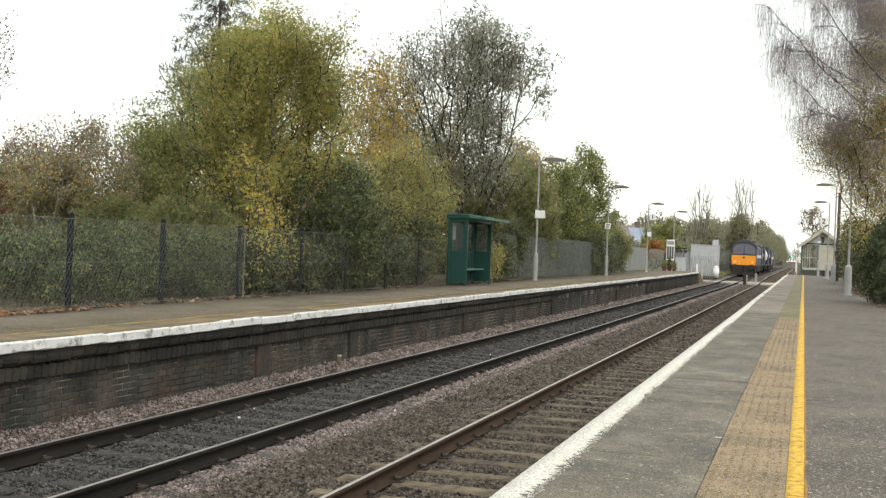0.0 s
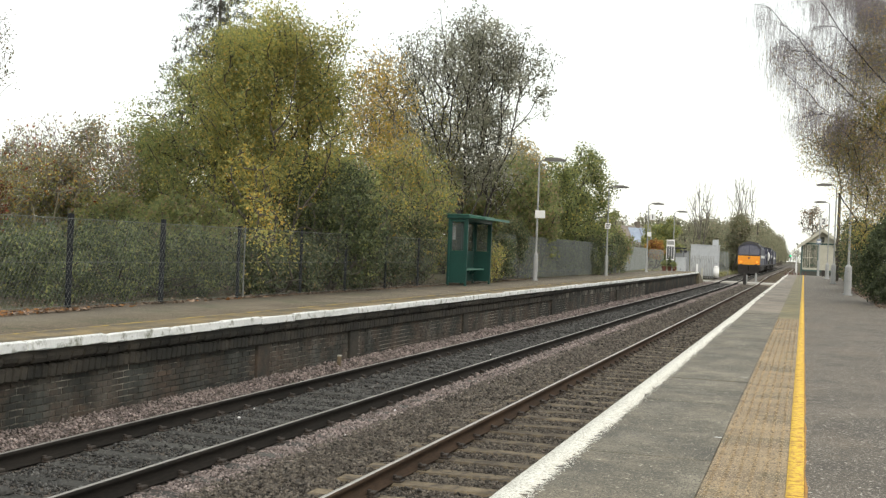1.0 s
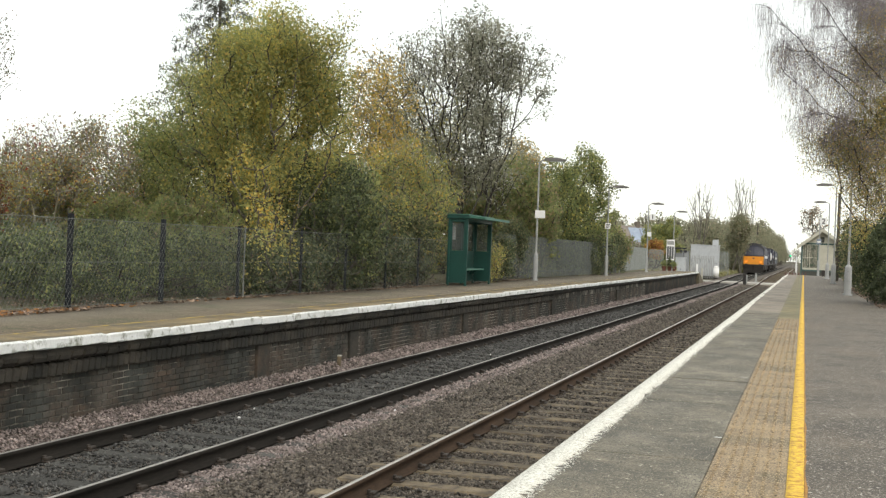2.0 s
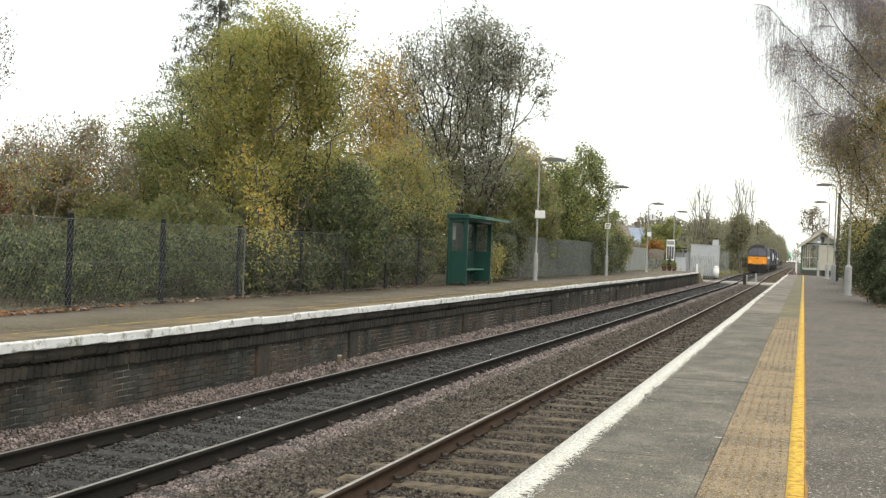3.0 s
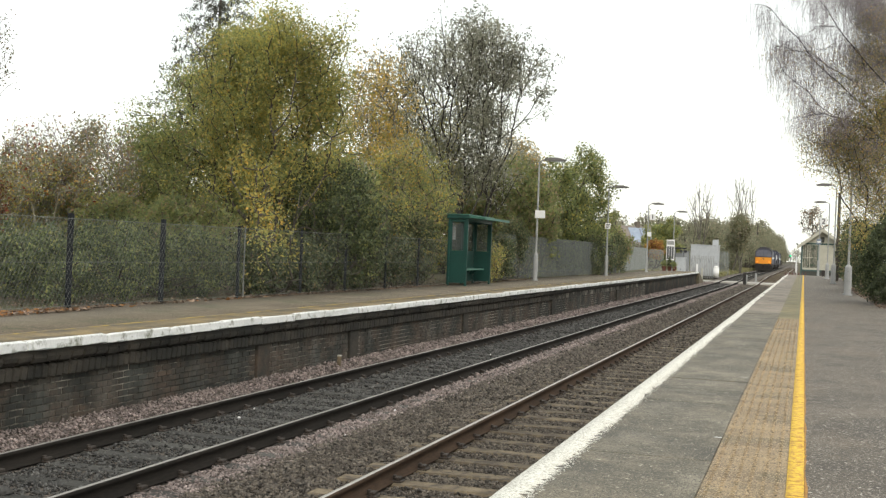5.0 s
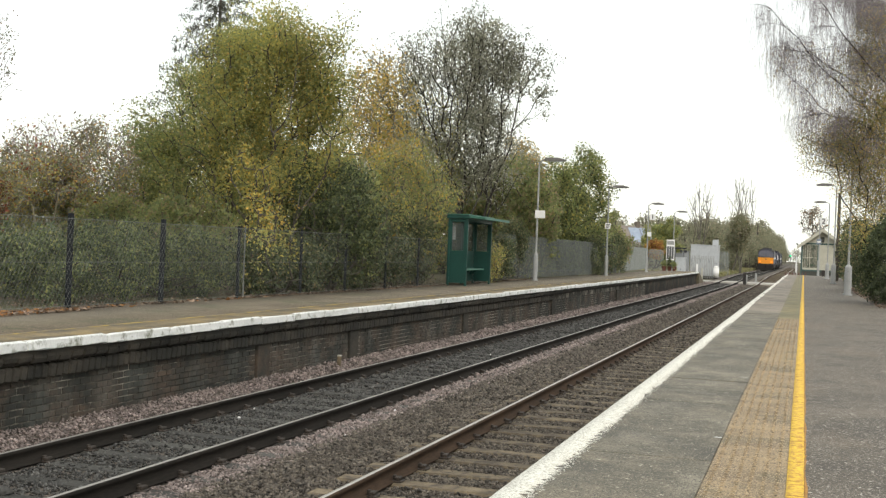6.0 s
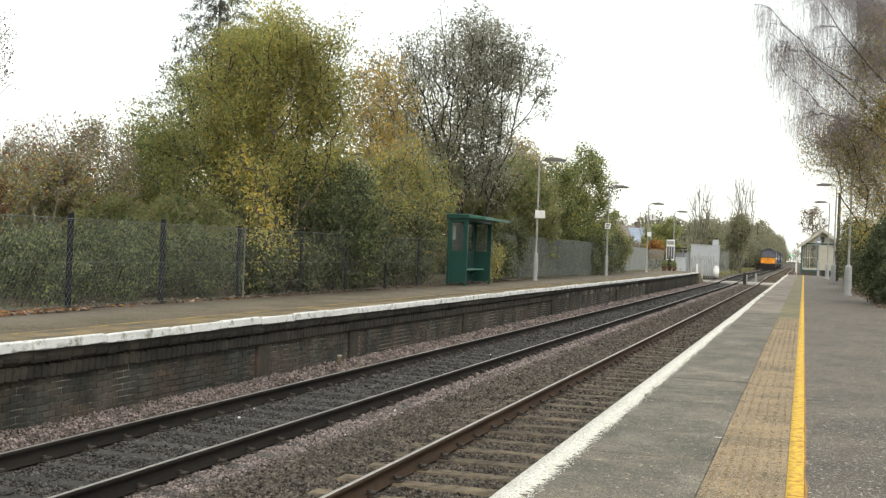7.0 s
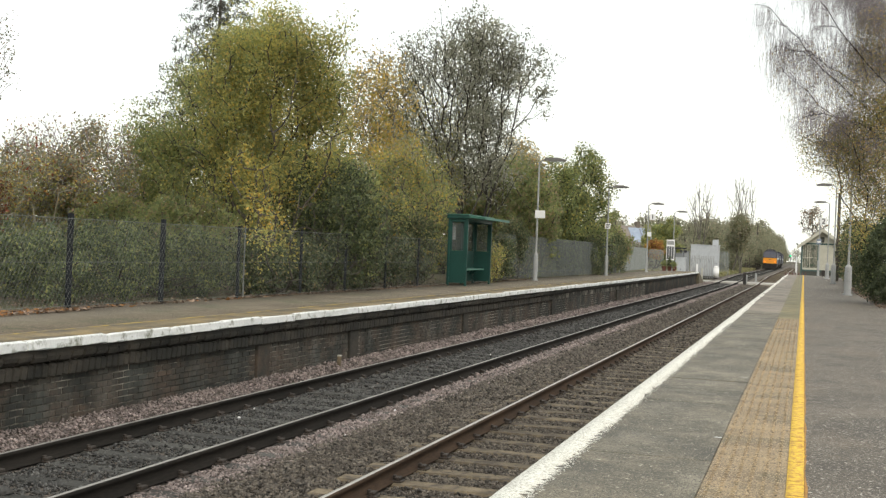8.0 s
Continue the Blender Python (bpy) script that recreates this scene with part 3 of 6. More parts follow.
    cl = boxes((-0.055, 0.055, -0.06, 0.06, 0, 0.018), (-0.02, 0.03, -0.05, 0.05, 0.018, 0.05), (-0.05, -0.015, -0.022, 0.022, 0.018, 0.062), bevel=0.006)
    cme = bpy.data.meshes.new("clip")
    cl.to_mesh(cme)
    cl.free()
    cme.materials.append(M["clip"])
    far = bmesh.new()
    y, i = SLEEPER_FROM, -24
    while y < 330:
        if i < 150:
            s = new("sleeper", sme)
            s.parent = tr
            s.matrix_basis = pose(mid + rng.uniform(-0.02, 0.02), y + rng.uniform(-0.015, 0.015), RAIL + climb(y) - 0.16 + rng.uniform(-0.006, 0.006), 0, 0, rng.uniform(-0.8, 0.8))
            if y < 42:
                for x in pair:
                    for side in (-1, 1):
                        c = new("rail_clip", cme)
                        c.parent = s
                        c.matrix_basis = pose(x - mid + side * 0.105, 0, 0, 0, 0, 0 if side > 0 else 180)
        else:
            box(far, mid - 1.25 + bend(y), mid + 1.25 + bend(y), y - 0.125, y + 0.125, RAIL + climb(y) - 0.34, RAIL + climb(y) - 0.16)
        y += SLEEPER_STEP
        i += 1
    tagged(part("far_sleepers", far, sleeper_mat, tr), kind="stuff")
    return tr


track("far track of rust-dark rails on dirt-covered sleepers", RAILS[:2], M["rust_dark"], M["sleeper_dark"], "steel", 1)
track("near track of brown rails on stained concrete sleepers", RAILS[2:], M["rust"], M["sleeper"], "steel_bright", 2)


def bed_height(x):
    xs = [-7.98, -7.75, -7.35, -5.25, -4.75, -4.35, -1.5, -1.2]
    zs = [-0.965, -1.00, -1.105, -1.115, -1.09, -1.115, -1.125, -1.15]
    return np.interp(x, xs, zs)


def stones(label, strips, mat, seed, bare=0.0):
    """Loose broken stones lying on the bed, larger and sparser farther off."""
    rng = np.random.default_rng(seed)
    P, S = [], []
    for x0, x1, dens in strips:
        for y0, y1, d, s in ((-14, 8.4, 50, 0.09), (8.4, 16, 1350, 0.032), (16, 28, 600, 0.046), (28, 48, 270, 0.062), (48, 104, 130, 0.08)):
            n = int((x1 - x0) * (y1 - y0) * d * dens)
            x = rng.uniform(x0, x1, n) + rng.normal(size=n) * 0.03
            y = rng.uniform(y0, y1, n)
            size = s * (0.55 + 0.75 * rng.random(n))
            keep = np.ones(n, bool)
            for r in RAILS:
                keep &= np.abs(x - r) > 0.085
            on_sleeper = np.abs((y - SLEEPER_FROM + SLEEPER_STEP / 2) % SLEEPER_STEP - SLEEPER_STEP / 2) < 0.14
            keep &= ~(on_sleeper & (rng.random(n) < bare))
            P.append(np.stack([x, y, bed_height(x) + size * 0.25 + rng.random(n) * 0.012], 1)[keep])
            S.append(size[keep])
    P, S = np.concatenate(P), np.concatenate(S)
    n = len(P)
    base = np.array([(1, 0, 0), (-1, 0, 0), (0, 1, 0), (0, -1, 0), (0, 0, 1), (0, 0, -1)], float)
    q = rng.normal(size=(n, 4))
    q /= np.linalg.norm(q, axis=1)[:, None]
    w, x, y, z = q.T
    Rm = np.stack([1 - 2 * (y * y + z * z), 2 * (x * y - z * w), 2 * (x * z + y * w), 2 * (x * y + z * w), 1 - 2 * (x * x + z * z), 2 * (y * z - x * w),
                   2 * (x * z - y * w), 2 * (y * z + x * w), 1 - 2 * (x * x + y * y)], 1).reshape(n, 3, 3)
    b = base[None] * np.array([1.35, 0.95, 0.7]) * rng.uniform(0.65, 1.15, (n, 6, 1)) + rng.normal(size=(n, 6, 3)) * 0.32
    v = np.einsum('nij,nkj->nki', Rm, b) * (S[:, None, None] * 0.62) * np.array([1, 1, 0.85]) + P[:, None, :]
    tri = np.array([(0, 2, 4), (2, 1, 4), (1, 3, 4), (3, 0, 4), (2, 0, 5), (1, 2, 5), (3, 1, 5), (0, 3, 5)])
    f = (np.arange(n)[:, None, None] * 6 + tri[None]).reshape(-1, 3)
    ob = held("loose_ballast", quick_mesh("stones", v.reshape(-1, 3), f), M[mat])
    tagged(ob, label, "ballast", kind="stuff")


stones("clean pinkish granite ballast stones along the track edges", [(-7.93, -7.22, 1.0), (-5.50, -5.12, 1.25), (-5.12, -4.95, 0.4)], "stone_pink", 11)
stones("grey dirty ballast stones between the far rails", [(-7.0, -5.7, 0.62)], "stone_grey", 12, 0.45)
stones("brown dirty ballast stones about the near track", [(-5.1, -4.25, 1.25)], "stone_brown", 13)
stones("brown dirty ballast stones packed between the near sleepers", [(-4.25, -3.8, 1.1), (-3.6, -2.3, 0.95), (-2.1, -1.45, 0.8)], "stone_brown", 14, 0.93)


# ---- the far platform ----
def worn_block(x0, x1, length, z0, z1, seed):
    """A coping stone whose arrises are chipped and uneven along their length."""
    rng = random.Random(seed)
    n = int(length / 0.11)
    bm = bmesh.new()
    rings = []
    for i in range(n + 1):
        y = 0.003 + (length - 0.006) * i / n
        c, d = 0.009 + 0.005 * rng.random(), 0.009 + 0.016 * rng.random() ** 4
        end = 0.012 if i in (0, n) else 0.0
        rings.append([bm.verts.new(q) for q in ((x0, y, z0), (x1 - d - end, y, z0 + rng.uniform(0, 0.006)), (x1 - end, y, z0 + d), (x1 - end + rng.uniform(-0.003, 0.003), y, z1 - c - end), (x1 - c - end, y, z1 - end), (x0, y, z1))])
    for a, b in zip(rings, rings[1:]):
        for k in range(6):
            bm.faces.new((a[k], b[k], b[(k + 1) % 6], a[(k + 1) % 6]))
    bm.faces.new(rings[0])
    bm.faces.new(rings[-1][::-1])
    bmesh.ops.recalc_face_normals(bm, faces=bm.faces)
    return bm


def build_far_platform():
    pf = thing("platform_far", pose(0, 0, 0), "far brick platform with a white-edged coping and worn tarmac", "platform", kind="structure")
    ys = along(-15, FAR_END, 4)
    wall = [(-7.979, -1.36), (-7.979, -0.27), (-7.84, -0.03), (-10.75, -0.03), (-10.75, -1.36)]
    held("wall_core", sweep(wall, along(-15, 62, 4), far_shift), M["mortar"], pf, "dark mortar and stained brickwork")
    held("wall_core", sweep([(x + 0.005 * (x > -8), z) for x, z in wall], along(62, FAR_END, 4), far_shift), M["brick"], pf, "dark stained brickwork")
    surfc = sweep([(-8.50, -0.03), (-8.50, 0.0), (-10.72, 0.012), (-10.72, -0.03)], ys, far_shift)
    held("surface", surfc, M["old_asphalt"], pf, "worn brown tarmac")
    tac = sweep([(-7.80, -0.03), (-7.80, 0.0), (-8.43, 0.0), (-8.43, -0.03)], ys, far_shift)
    held("warning_strip", tac, M["far_tactile"], pf, "tan warning strip")
    yl = sweep([(-8.435, -0.03), (-8.435, 0.004), (-8.495, 0.004), (-8.495, -0.03)], ys, far_shift)
    held("yellow_line", yl, M["faded_yellow"], pf, "faded yellow line")
    # sloping course; the coping's shade is part of its dark colour
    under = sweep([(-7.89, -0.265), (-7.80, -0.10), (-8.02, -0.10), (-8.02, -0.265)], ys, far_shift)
    held("corbel", under, M["corbel"], pf, "brick course below the coping, darkened in colour for its shade")
    # ramp at the end
    rp = bmesh.new()
    s = far_shift(FAR_END)
    a = [(-7.75 + s, FAR_END, 0), (-10.75 + s, FAR_END, 0), (-10.75 + s, FAR_END + 5.5, -0.93), (-7.8 + s, FAR_END + 5.5, -0.93)]
    b = [(x, y, -1.36) for x, y, z in a]
    va, vb = [rp.verts.new(q) for q in a], [rp.verts.new(q) for q in b]
    rp.faces.new(va)
    for i in range(4):
        rp.faces.new((va[i], va[(i + 1) % 4], vb[(i + 1) % 4], vb[i]))
    bmesh.ops.recalc_face_normals(rp, faces=rp.faces)
    part("ramp", rp, M["old_asphalt"], pf)
    # coping stones with a painted face
    rng = random.Random(5)
    y = -12.0
    protos = {}
    while y < FAR_END - 0.2:
        L = rng.choice((1.2, 1.33, 1.45))
        if L not in protos:
            bm = worn_block(-0.085, 0.0, L, -0.108, 0.006, int(L * 100))
            me = bpy.data.meshes.new("coping_stone")
            bm.to_mesh(me)
            bm.free()
            me.materials.append(M["white_coping"])
            protos[L] = me
        c = new("coping_stone", protos[L])
        c.parent = pf
        c.matrix_basis = pose(FAR_FACE + far_shift(y) + rng.uniform(-0.012, 0.010), y, rng.uniform(-0.009, 0.004), rng.uniform(-0.3, 0.3), rng.uniform(-3, 3), rng.uniform(-0.15, 0.15) - math.degrees(math.atan(2.2e-4 * max(0, y - 48))) * -1)
        y += L
    # buttress strips in the brickwork and a marker peg
    for y in (16.2, 20.0, 27.5, 38.0, 52.0):
        part("pier", boxes((-8.02 + far_shift(y), -7.925 + far_shift(y), y, y + 0.42, -1.2, -0.42), bevel=0.01), M["corbel"] if y > 18 else M["brick"], pf, "stained brick pier")
    return pf


platform_far = build_far_platform()


# ---- the near platform ----
def ragged(x0, x1, rough, z, seed):
    """A long painted band with uneven edges, 6 cm deep."""
    rng = random.Random(seed)
    ys = along(-15, 2.4, 0.4) + along(2.5, 14, 0.016) + along(14.05, 30, 0.05) + along(30.2, NEAR_END, 0.4)
    wide = [noise.noise((y * 1.7, seed, 0)) * rough * 1.2 for y in ys]
    v, f = [], []
    for y, w in zip(ys, wide):
        a, b = x0 + rng.uniform(-0.3, 0.3) * rough * (seed != 4), x1 + w + rng.uniform(-1, 1) * rough * (0.6 + 0.5 * (seed == 4))
        v += [(a, y, z - 0.06), (a, y, z), (b, y, z), (b, y, z - 0.06)]
    for i in range(len(ys) - 1):
        o = 4 * i
        f += [(o + j, o + j + 1, o + 5 + j, o + 4 + j) for j in range(3)]
    return quick_mesh("band", v, f)


def build_near_platform():
    pn = thing("platform_near", pose(0, 0, 0), "near platform of tarmac with tan tactile paving and painted edge", "platform", kind="structure")
    part("platform_core", boxes((-1.16, 2.75, -15, NEAR_END, -1.36, -0.05)), M["dark_stone"], pn)
    part("tarmac", boxes((0.047, 2.75, -15, NEAR_END, -0.05, -0.004)), M["asphalt"], pn, "dark grey tarmac")
    part("joint_fill", boxes((-0.472, -0.452, -15, NEAR_END, -0.06, -0.007)), M["old_asphalt"], pn)
    part("yellow_bed", boxes((-0.056, 0.047, -15, NEAR_END, -0.05, -0.004)), M["tactile"], pn)
    held("yellow_line", ragged(-0.043, 0.045, 0.005, 0.0, 3), M["yellow_paint"], pn, "bright yellow painted line")
    held("edge_line", ragged(-1.363, -1.222, 0.026, 0.004, 4), M["white_paint"], pn, "white painted platform edge")
    held("paint_bleed", ragged(0.046, 0.056, 0.007, -0.0015, 9), M["orange_stain"], pn, "rusty orange bleed beside the yellow line")
    worn = bmesh.new()
    rw = random.Random(45)
    y = 2.6
    while y < 24:
        box(worn, -0.05 + rw.uniform(0, 0.02), 0.05 - rw.uniform(0, 0.03), y, y + rw.uniform(0.004, 0.012), -0.004, 0.0012)
        y += rw.choice((0.20, 0.40, 0.40, 0.62))
    tagged(part("worn_gap", worn, M["orange_stain"], pn, "bare gaps across the yellow line"), kind="stuff")
    for x, y, ln in ((-0.53, 11.85, 0.10), (-0.49, 7.77, 0.05)):
        part("paint_mark", boxes((x - ln / 2, x + ln / 2, y, y + 0.016, -0.004, 0.0012)), M["white_coping"], pn, "small splash of white paint")
    rng = np.random.default_rng(44)
    n = 3800
    y = 2.6 + 26 * rng.random(n) ** 1.6
    c = np.stack([-1.212 + np.abs(rng.normal(size=n)) * 0.018, y, np.full(n, 0.0035)], 1)
    ang = rng.random((n, 1)) * 1.5 + np.arange(4) * 1.57 + rng.normal(size=(n, 4)) * 0.3
    rad = 0.003 + 0.006 * rng.random((n, 4)) ** 2
    v = c[:, None] + np.stack([rad * np.cos(ang), rad * 2.2 * np.sin(ang), np.zeros((n, 4))], 2)
    flecks = held("paint_flecks", quick_mesh("flecks", v.reshape(-1, 3), np.arange(4 * n).reshape(-1, 4)), M["white_paint"], pn, "flecks of white paint along the line")
    tagged(flecks, kind="stuff")
    end = bmesh.new()
    a = [(-1.36, NEAR_END, -0.004), (2.75, NEAR_END, -0.004), (2.75, NEAR_END + 3.0, -0.5), (-1.36, NEAR_END + 3.0, -0.5)]
    va = [end.verts.new(q) for q in a]
    vb = [end.verts.new((x, y, -1.36)) for x, y, z in a]
    end.faces.new(va)
    for i in range(4):
        end.faces.new((va[i], va[(i + 1) % 4], vb[(i + 1) % 4], vb[i]))
    bmesh.ops.recalc_face_normals(end, faces=end.faces)
    part("ramp", end, M["asphalt"], pn)
    return pn


platform_near = build_near_platform()


# ---- level crossing beyond the platforms ----
def build_crossing():
    rd = held("road", boxes_mesh((-60, -8.05, 105.5, 112.5, -1.2, -0.93), (-1.25, 40, 107.5, 112.5, -1.2, -0.93)), M["road"])
    tagged(rd, "grey tarmac road over the level crossing", "road", kind="structure")
    deck = thing("crossing_deck", pose(0, 0, 0), "pale concrete level crossing deck between the rails", "level crossing", kind="structure")
    for x0, x1 in ((-8.05, -7.2), (-7.02, -5.67), (-5.5, -3.8), (-3.6, -2.28), (-2.1, -1.25)):
        for k in range(4):
            part("deck_panel", boxes((x0, x1, 106 + k * 1.6, 107.58 + k * 1.6, -1.2, -0.925), bevel=0.01), M["deck"], deck)


def boxes_mesh(*rows):
    bm = boxes(*rows)
    me = bpy.data.meshes.new("box")
    bm.to_mesh(me)
    bm.free()
    return me


build_crossing()


# ---- fences ----
def build_chainlink():
    fc = thing("chainlink_fence", pose(0, 0, 0), "dark-posted chain-link fence overgrown from behind", "fence")
    X = lambda y: -10.66 + 0.022 * max(0, min(y, 20) - 13)
    posts = [10.2, 12.8, 15.15, 17.72]
    for y in posts:
        part("post", boxes((X(y) - 0.037, X(y) + 0.037, y - 0.037, y + 0.037, -0.3, 1.46), bevel=0.008), M["post_dark"], fc)
    thin_posts = [20.45, 23.4, 26.0, 28.8, 31.5, 37.5, 40.5]
    for y in thin_posts:
        part("post", boxes((X(y) - 0.025, X(y) + 0.025, y - 0.025, y + 0.025, -0.3, 1.42), bevel=0.005), M["post_dark"], fc)
    part("straining_wire", rods(*[((X(a) + 0.05, a, z), (X(b) + 0.05, b, z), 0.004) for a, b in zip(posts + thin_posts[:-1], posts[1:] + thin_posts) for z in (0.06, 0.72, 1.38)], sides=4), M["wire"], fc)
    part("edge_tube", rods(((X(20.6) + 0.05, 20.6, 0), (X(20.6) + 0.05, 20.6, 1.42), 0.014)), M["wire"], fc)
    vs, fs = [], []
    for y0, y1, r in ((9.5, 20.6, 0.0019), (20.65, 40.5, 0.0008)):
        H, pitch = 1.36, 0.085
        for sgn in (1, -1):
            u = y0 - H * 0.62
            while u < y1 + H * 0.62:
                ya, yb = (u, u + H * 0.62) if sgn > 0 else (u + H * 0.62, u)
                za, zb = 0.03, 0.03 + H
                pa, pb = [ya, za], [yb, zb]
                for q, o in ((pa, pb), (pb, pa)):
                    for lim in (y0, y1):
                        if (q[0] - lim) * (o[0] - lim) < 0 and ((lim == y0 and q[0] < lim) or (lim == y1 and q[0] > lim)):
                            t = (lim - q[0]) / (o[0] - q[0])
                            q[1] += (o[1] - q[1]) * t
                            q[0] = lim
                if y0 <= pa[0] <= y1 and y0 <= pb[0] <= y1:
                    o = len(vs)
                    for q in (pa, pb):
                        x = X(q[0]) + 0.055 + 0.003 * sgn
                        vs += [(x + r, q[0], q[1]), (x - r, q[0] - r, q[1] + r), (x - r, q[0] + r, q[1] - r)]
                    fs += [(o + j, o + (j + 1) % 3, o + 3 + (j + 1) % 3, o + 3 + j) for j in range(3)]
                u += pitch
    tagged(held("wire_mesh", quick_mesh("wire_mesh", vs, fs), M["wire"], fc, "diamond mesh of grey wire"), kind="stuff")


build_chainlink()


def palisade(label, x0, y0, x1, y1, z, h, step=0.155, coat="palisade"):
    fn = thing("palisade_fence", pose(0, 0, 0), label, "fence", group="palisade fences")
    a, b = Vector((x0, y0, z)), Vector((x1, y1, z))
    d = b - a
    n = int(d.length / step)
    d.normalize()
    ang = math.degrees(math.atan2(d.y, d.x))
    prof = [(-0.034, 0), (-0.022, 0.012), (0.022, 0.012), (0.034, 0), (0.022, 0.004), (-0.022, 0.004)]
    bm = bmesh.new()
    lo = [bm.verts.new((x, -y, 0.05)) for x, y in prof]
    hi = [bm.verts.new((x, -y, h)) for x, y in prof]
    bm.faces.new(hi)
    for i in range(6):
        bm.faces.new((lo[i], lo[(i + 1) % 6], hi[(i + 1) % 6], hi[i]))
    bmesh.ops.recalc_face_normals(bm, faces=bm.faces)
    me = bpy.data.meshes.new("pale")
    bm.to_mesh(me)
    bm.free()
    me.materials.append(M[coat])
    rng = random.Random(int(y0 * 10))
    for i in range(n):
        p = new("pale", me)
        p.parent = fn
        q = a + d * step * (i + 0.5)
        p.matrix_basis = pose(q.x, q.y, q.z + rng.uniform(-0.012, 0.012), 0, rng.uniform(-0.5, 0.5), ang)
    for zz in (0.3, h - 0.3):
        bm = bmesh.new()
        rod(bm, a + Vector((-0.03 * d.y, 0.03 * d.x, zz)), b + Vector((-0.03 * d.y, 0.03 * d.x, zz)), 0.022, sides=4)
        part("rail", bm, M[coat], fn)
    for i in range(0, int(d.length / 2.75) + 1):
        q = a + d * 2.75 * i
        part("post", boxes((q.x - 0.1, q.x - 0.04, q.y - 0.05, q.y + 0.05, z - 0.3, z + h - 0.08)), M[coat], fn)


palisade("grey steel palisade fence behind the far platform", -10.75, 41.5, -10.75, 70.0, 0.0, 1.75)
palisade("grey steel palisade fence by the platform end", -11.4, 76.0, -12.6, 99.0, 0.0, 1.75, coat="palisade_pale")
palisade("grey steel palisade fence at the road corner", -12.55, 99.1, -11.5, 101.2, -0.1, 1.8, coat="palisade_pale")


# ---- platform furniture ----
def build_shelter(m):
    s = thing("platform_shelter", m, "dark green glazed platform shelter with a ribbed canopy and bench", "shelter")
    # local: +x towards the track, y along the platform
    W, L, H = 0.56, 3.1, 2.06
    for x, y in ((0, 0), (0, L), (W, 0), (W, L)):
        part("corner_post", boxes((x - 0.035, x + 0.035, y - 0.035, y + 0.035, 0, H), bevel=0.006), M["green"], s)
        part("foot", boxes((x - 0.06, x + 0.06, y - 0.06, y + 0.06, -0.004, 0.016)), M["green"], s)
    part("mid_post", boxes((-0.03, 0.03, L * 0.5 - 0.03, L * 0.5 + 0.03, 0, H), bevel=0.005), M["green"], s)
    part("roof", boxes((-0.07, W + 0.09, -0.09, L + 0.10, H + 0.005, H + 0.115), bevel=0.012), M["green"], s, "dark green box roof")
    part("roof_cap", boxes((-0.09, W + 0.07, -0.11, L + 0.12, H + 0.118, H + 0.145), bevel=0.006), M["green_pale"], s, "pale green roof edge")
    canopy = part("canopy", prism([(W + 0.09, H + 0.085), (W + 0.09, H + 0.10), (W + 0.56, H + 0.035), (W + 0.56, H + 0.02)], -0.10, L + 0.12), M["pane"], s, "clear ribbed canopy over the front")
    for k in range(9):
        y = -0.10 + (L + 0.17) * k / 8
        part("rib", prism([(W + 0.09, H + 0.035), (W + 0.09, H + 0.115), (W + 0.57, H + 0.050), (W + 0.57, H + 0.010)], y, y + 0.05), M["green_pale"], canopy, "pale green canopy rib")
    part("fascia", boxes((W + 0.572, W + 0.592, -0.12, L + 0.14, H - 0.005, H + 0.065)), M["green_pale"], canopy, "pale green front edge of the canopy")
    for y in (0.0, L):
        part("side_panel", boxes((0.037, W - 0.037, y - 0.02, y + 0.02, 0.10, 1.08)), M["green"], s)
        part("side_pane", boxes((0.10, W - 0.10, y - 0.006, y + 0.006, 1.10, 1.94)), M["pane"], s)
        for x0, x1 in ((0.037, 0.098), (W - 0.098, W - 0.037)):
            part("side_stile", boxes((x0, x1, y - 0.018, y + 0.018, 1.082, 1.96)), M["green"], s)
        part("side_head", boxes((0.037, W - 0.037, y - 0.025, y + 0.025, 1.962, H)), M["green"], s)
    for y0 in (0.037, L * 0.5 + 0.032):
        y1 = y0 + L * 0.5 - 0.069
        part("back_panel", boxes((-0.02, 0.02, y0, y1, 0.10, 1.08)), M["green"], s)
        part("back_pane", boxes((-0.006, 0.006, y0 + 0.14, y1 - 0.14, 1.10, 1.94)), M["pane"], s)
        for a, b in ((y0, y0 + 0.138), (y1 - 0.138, y1)):
            part("back_stile", boxes((-0.018, 0.018, a, b, 1.082, 1.96)), M["green"], s)
        part("back_head", boxes((-0.025, 0.025, y0, y1, 1.962, H)), M["green"], s)
    part("bench_seat", boxes((0.06, 0.44, 0.25, L - 0.25, 0.47, 0.52), bevel=0.008), M["green_pale"], s, "pale green bench seat")
    for y in (0.5, L * 0.5, L - 0.5):
        part("bench_bracket", prism([(0.03, 0.30), (0.03, 0.468), (0.38, 0.468)], y - 0.02, y + 0.02), M["green"], s)
    part("notice", boxes((0.022, 0.035, 0.30, 0.62, 1.42, 1.86)), M["white"], s, "white printed notice")
    part("front_beam", boxes((W - 0.03, W + 0.03, 0.037, L - 0.037, H - 0.07, H - 0.002)), M["green"], s)


build_shelter(pose(-10.40, 34.1, 0, 0, 0, 1.5))


def build_lamp(m, h, label, lean=0.0, reach=0.28, stout=0.088):
    s = thing("platform_lamp", m, label, "lamp post", "platform lamps")
    part("base_plinth", rods(((0, 0, -0.02), (0, 0, 0.06), stout + 0.045), sides=14), M["lamp_grey"], s)
    part("lower_column", rods(((0, 0, 0.05), (0, 0, 1.02), stout), ((0, 0, 1.02), (0, 0, 1.12), stout, 0.05), sides=14), M["lamp_grey"], s)
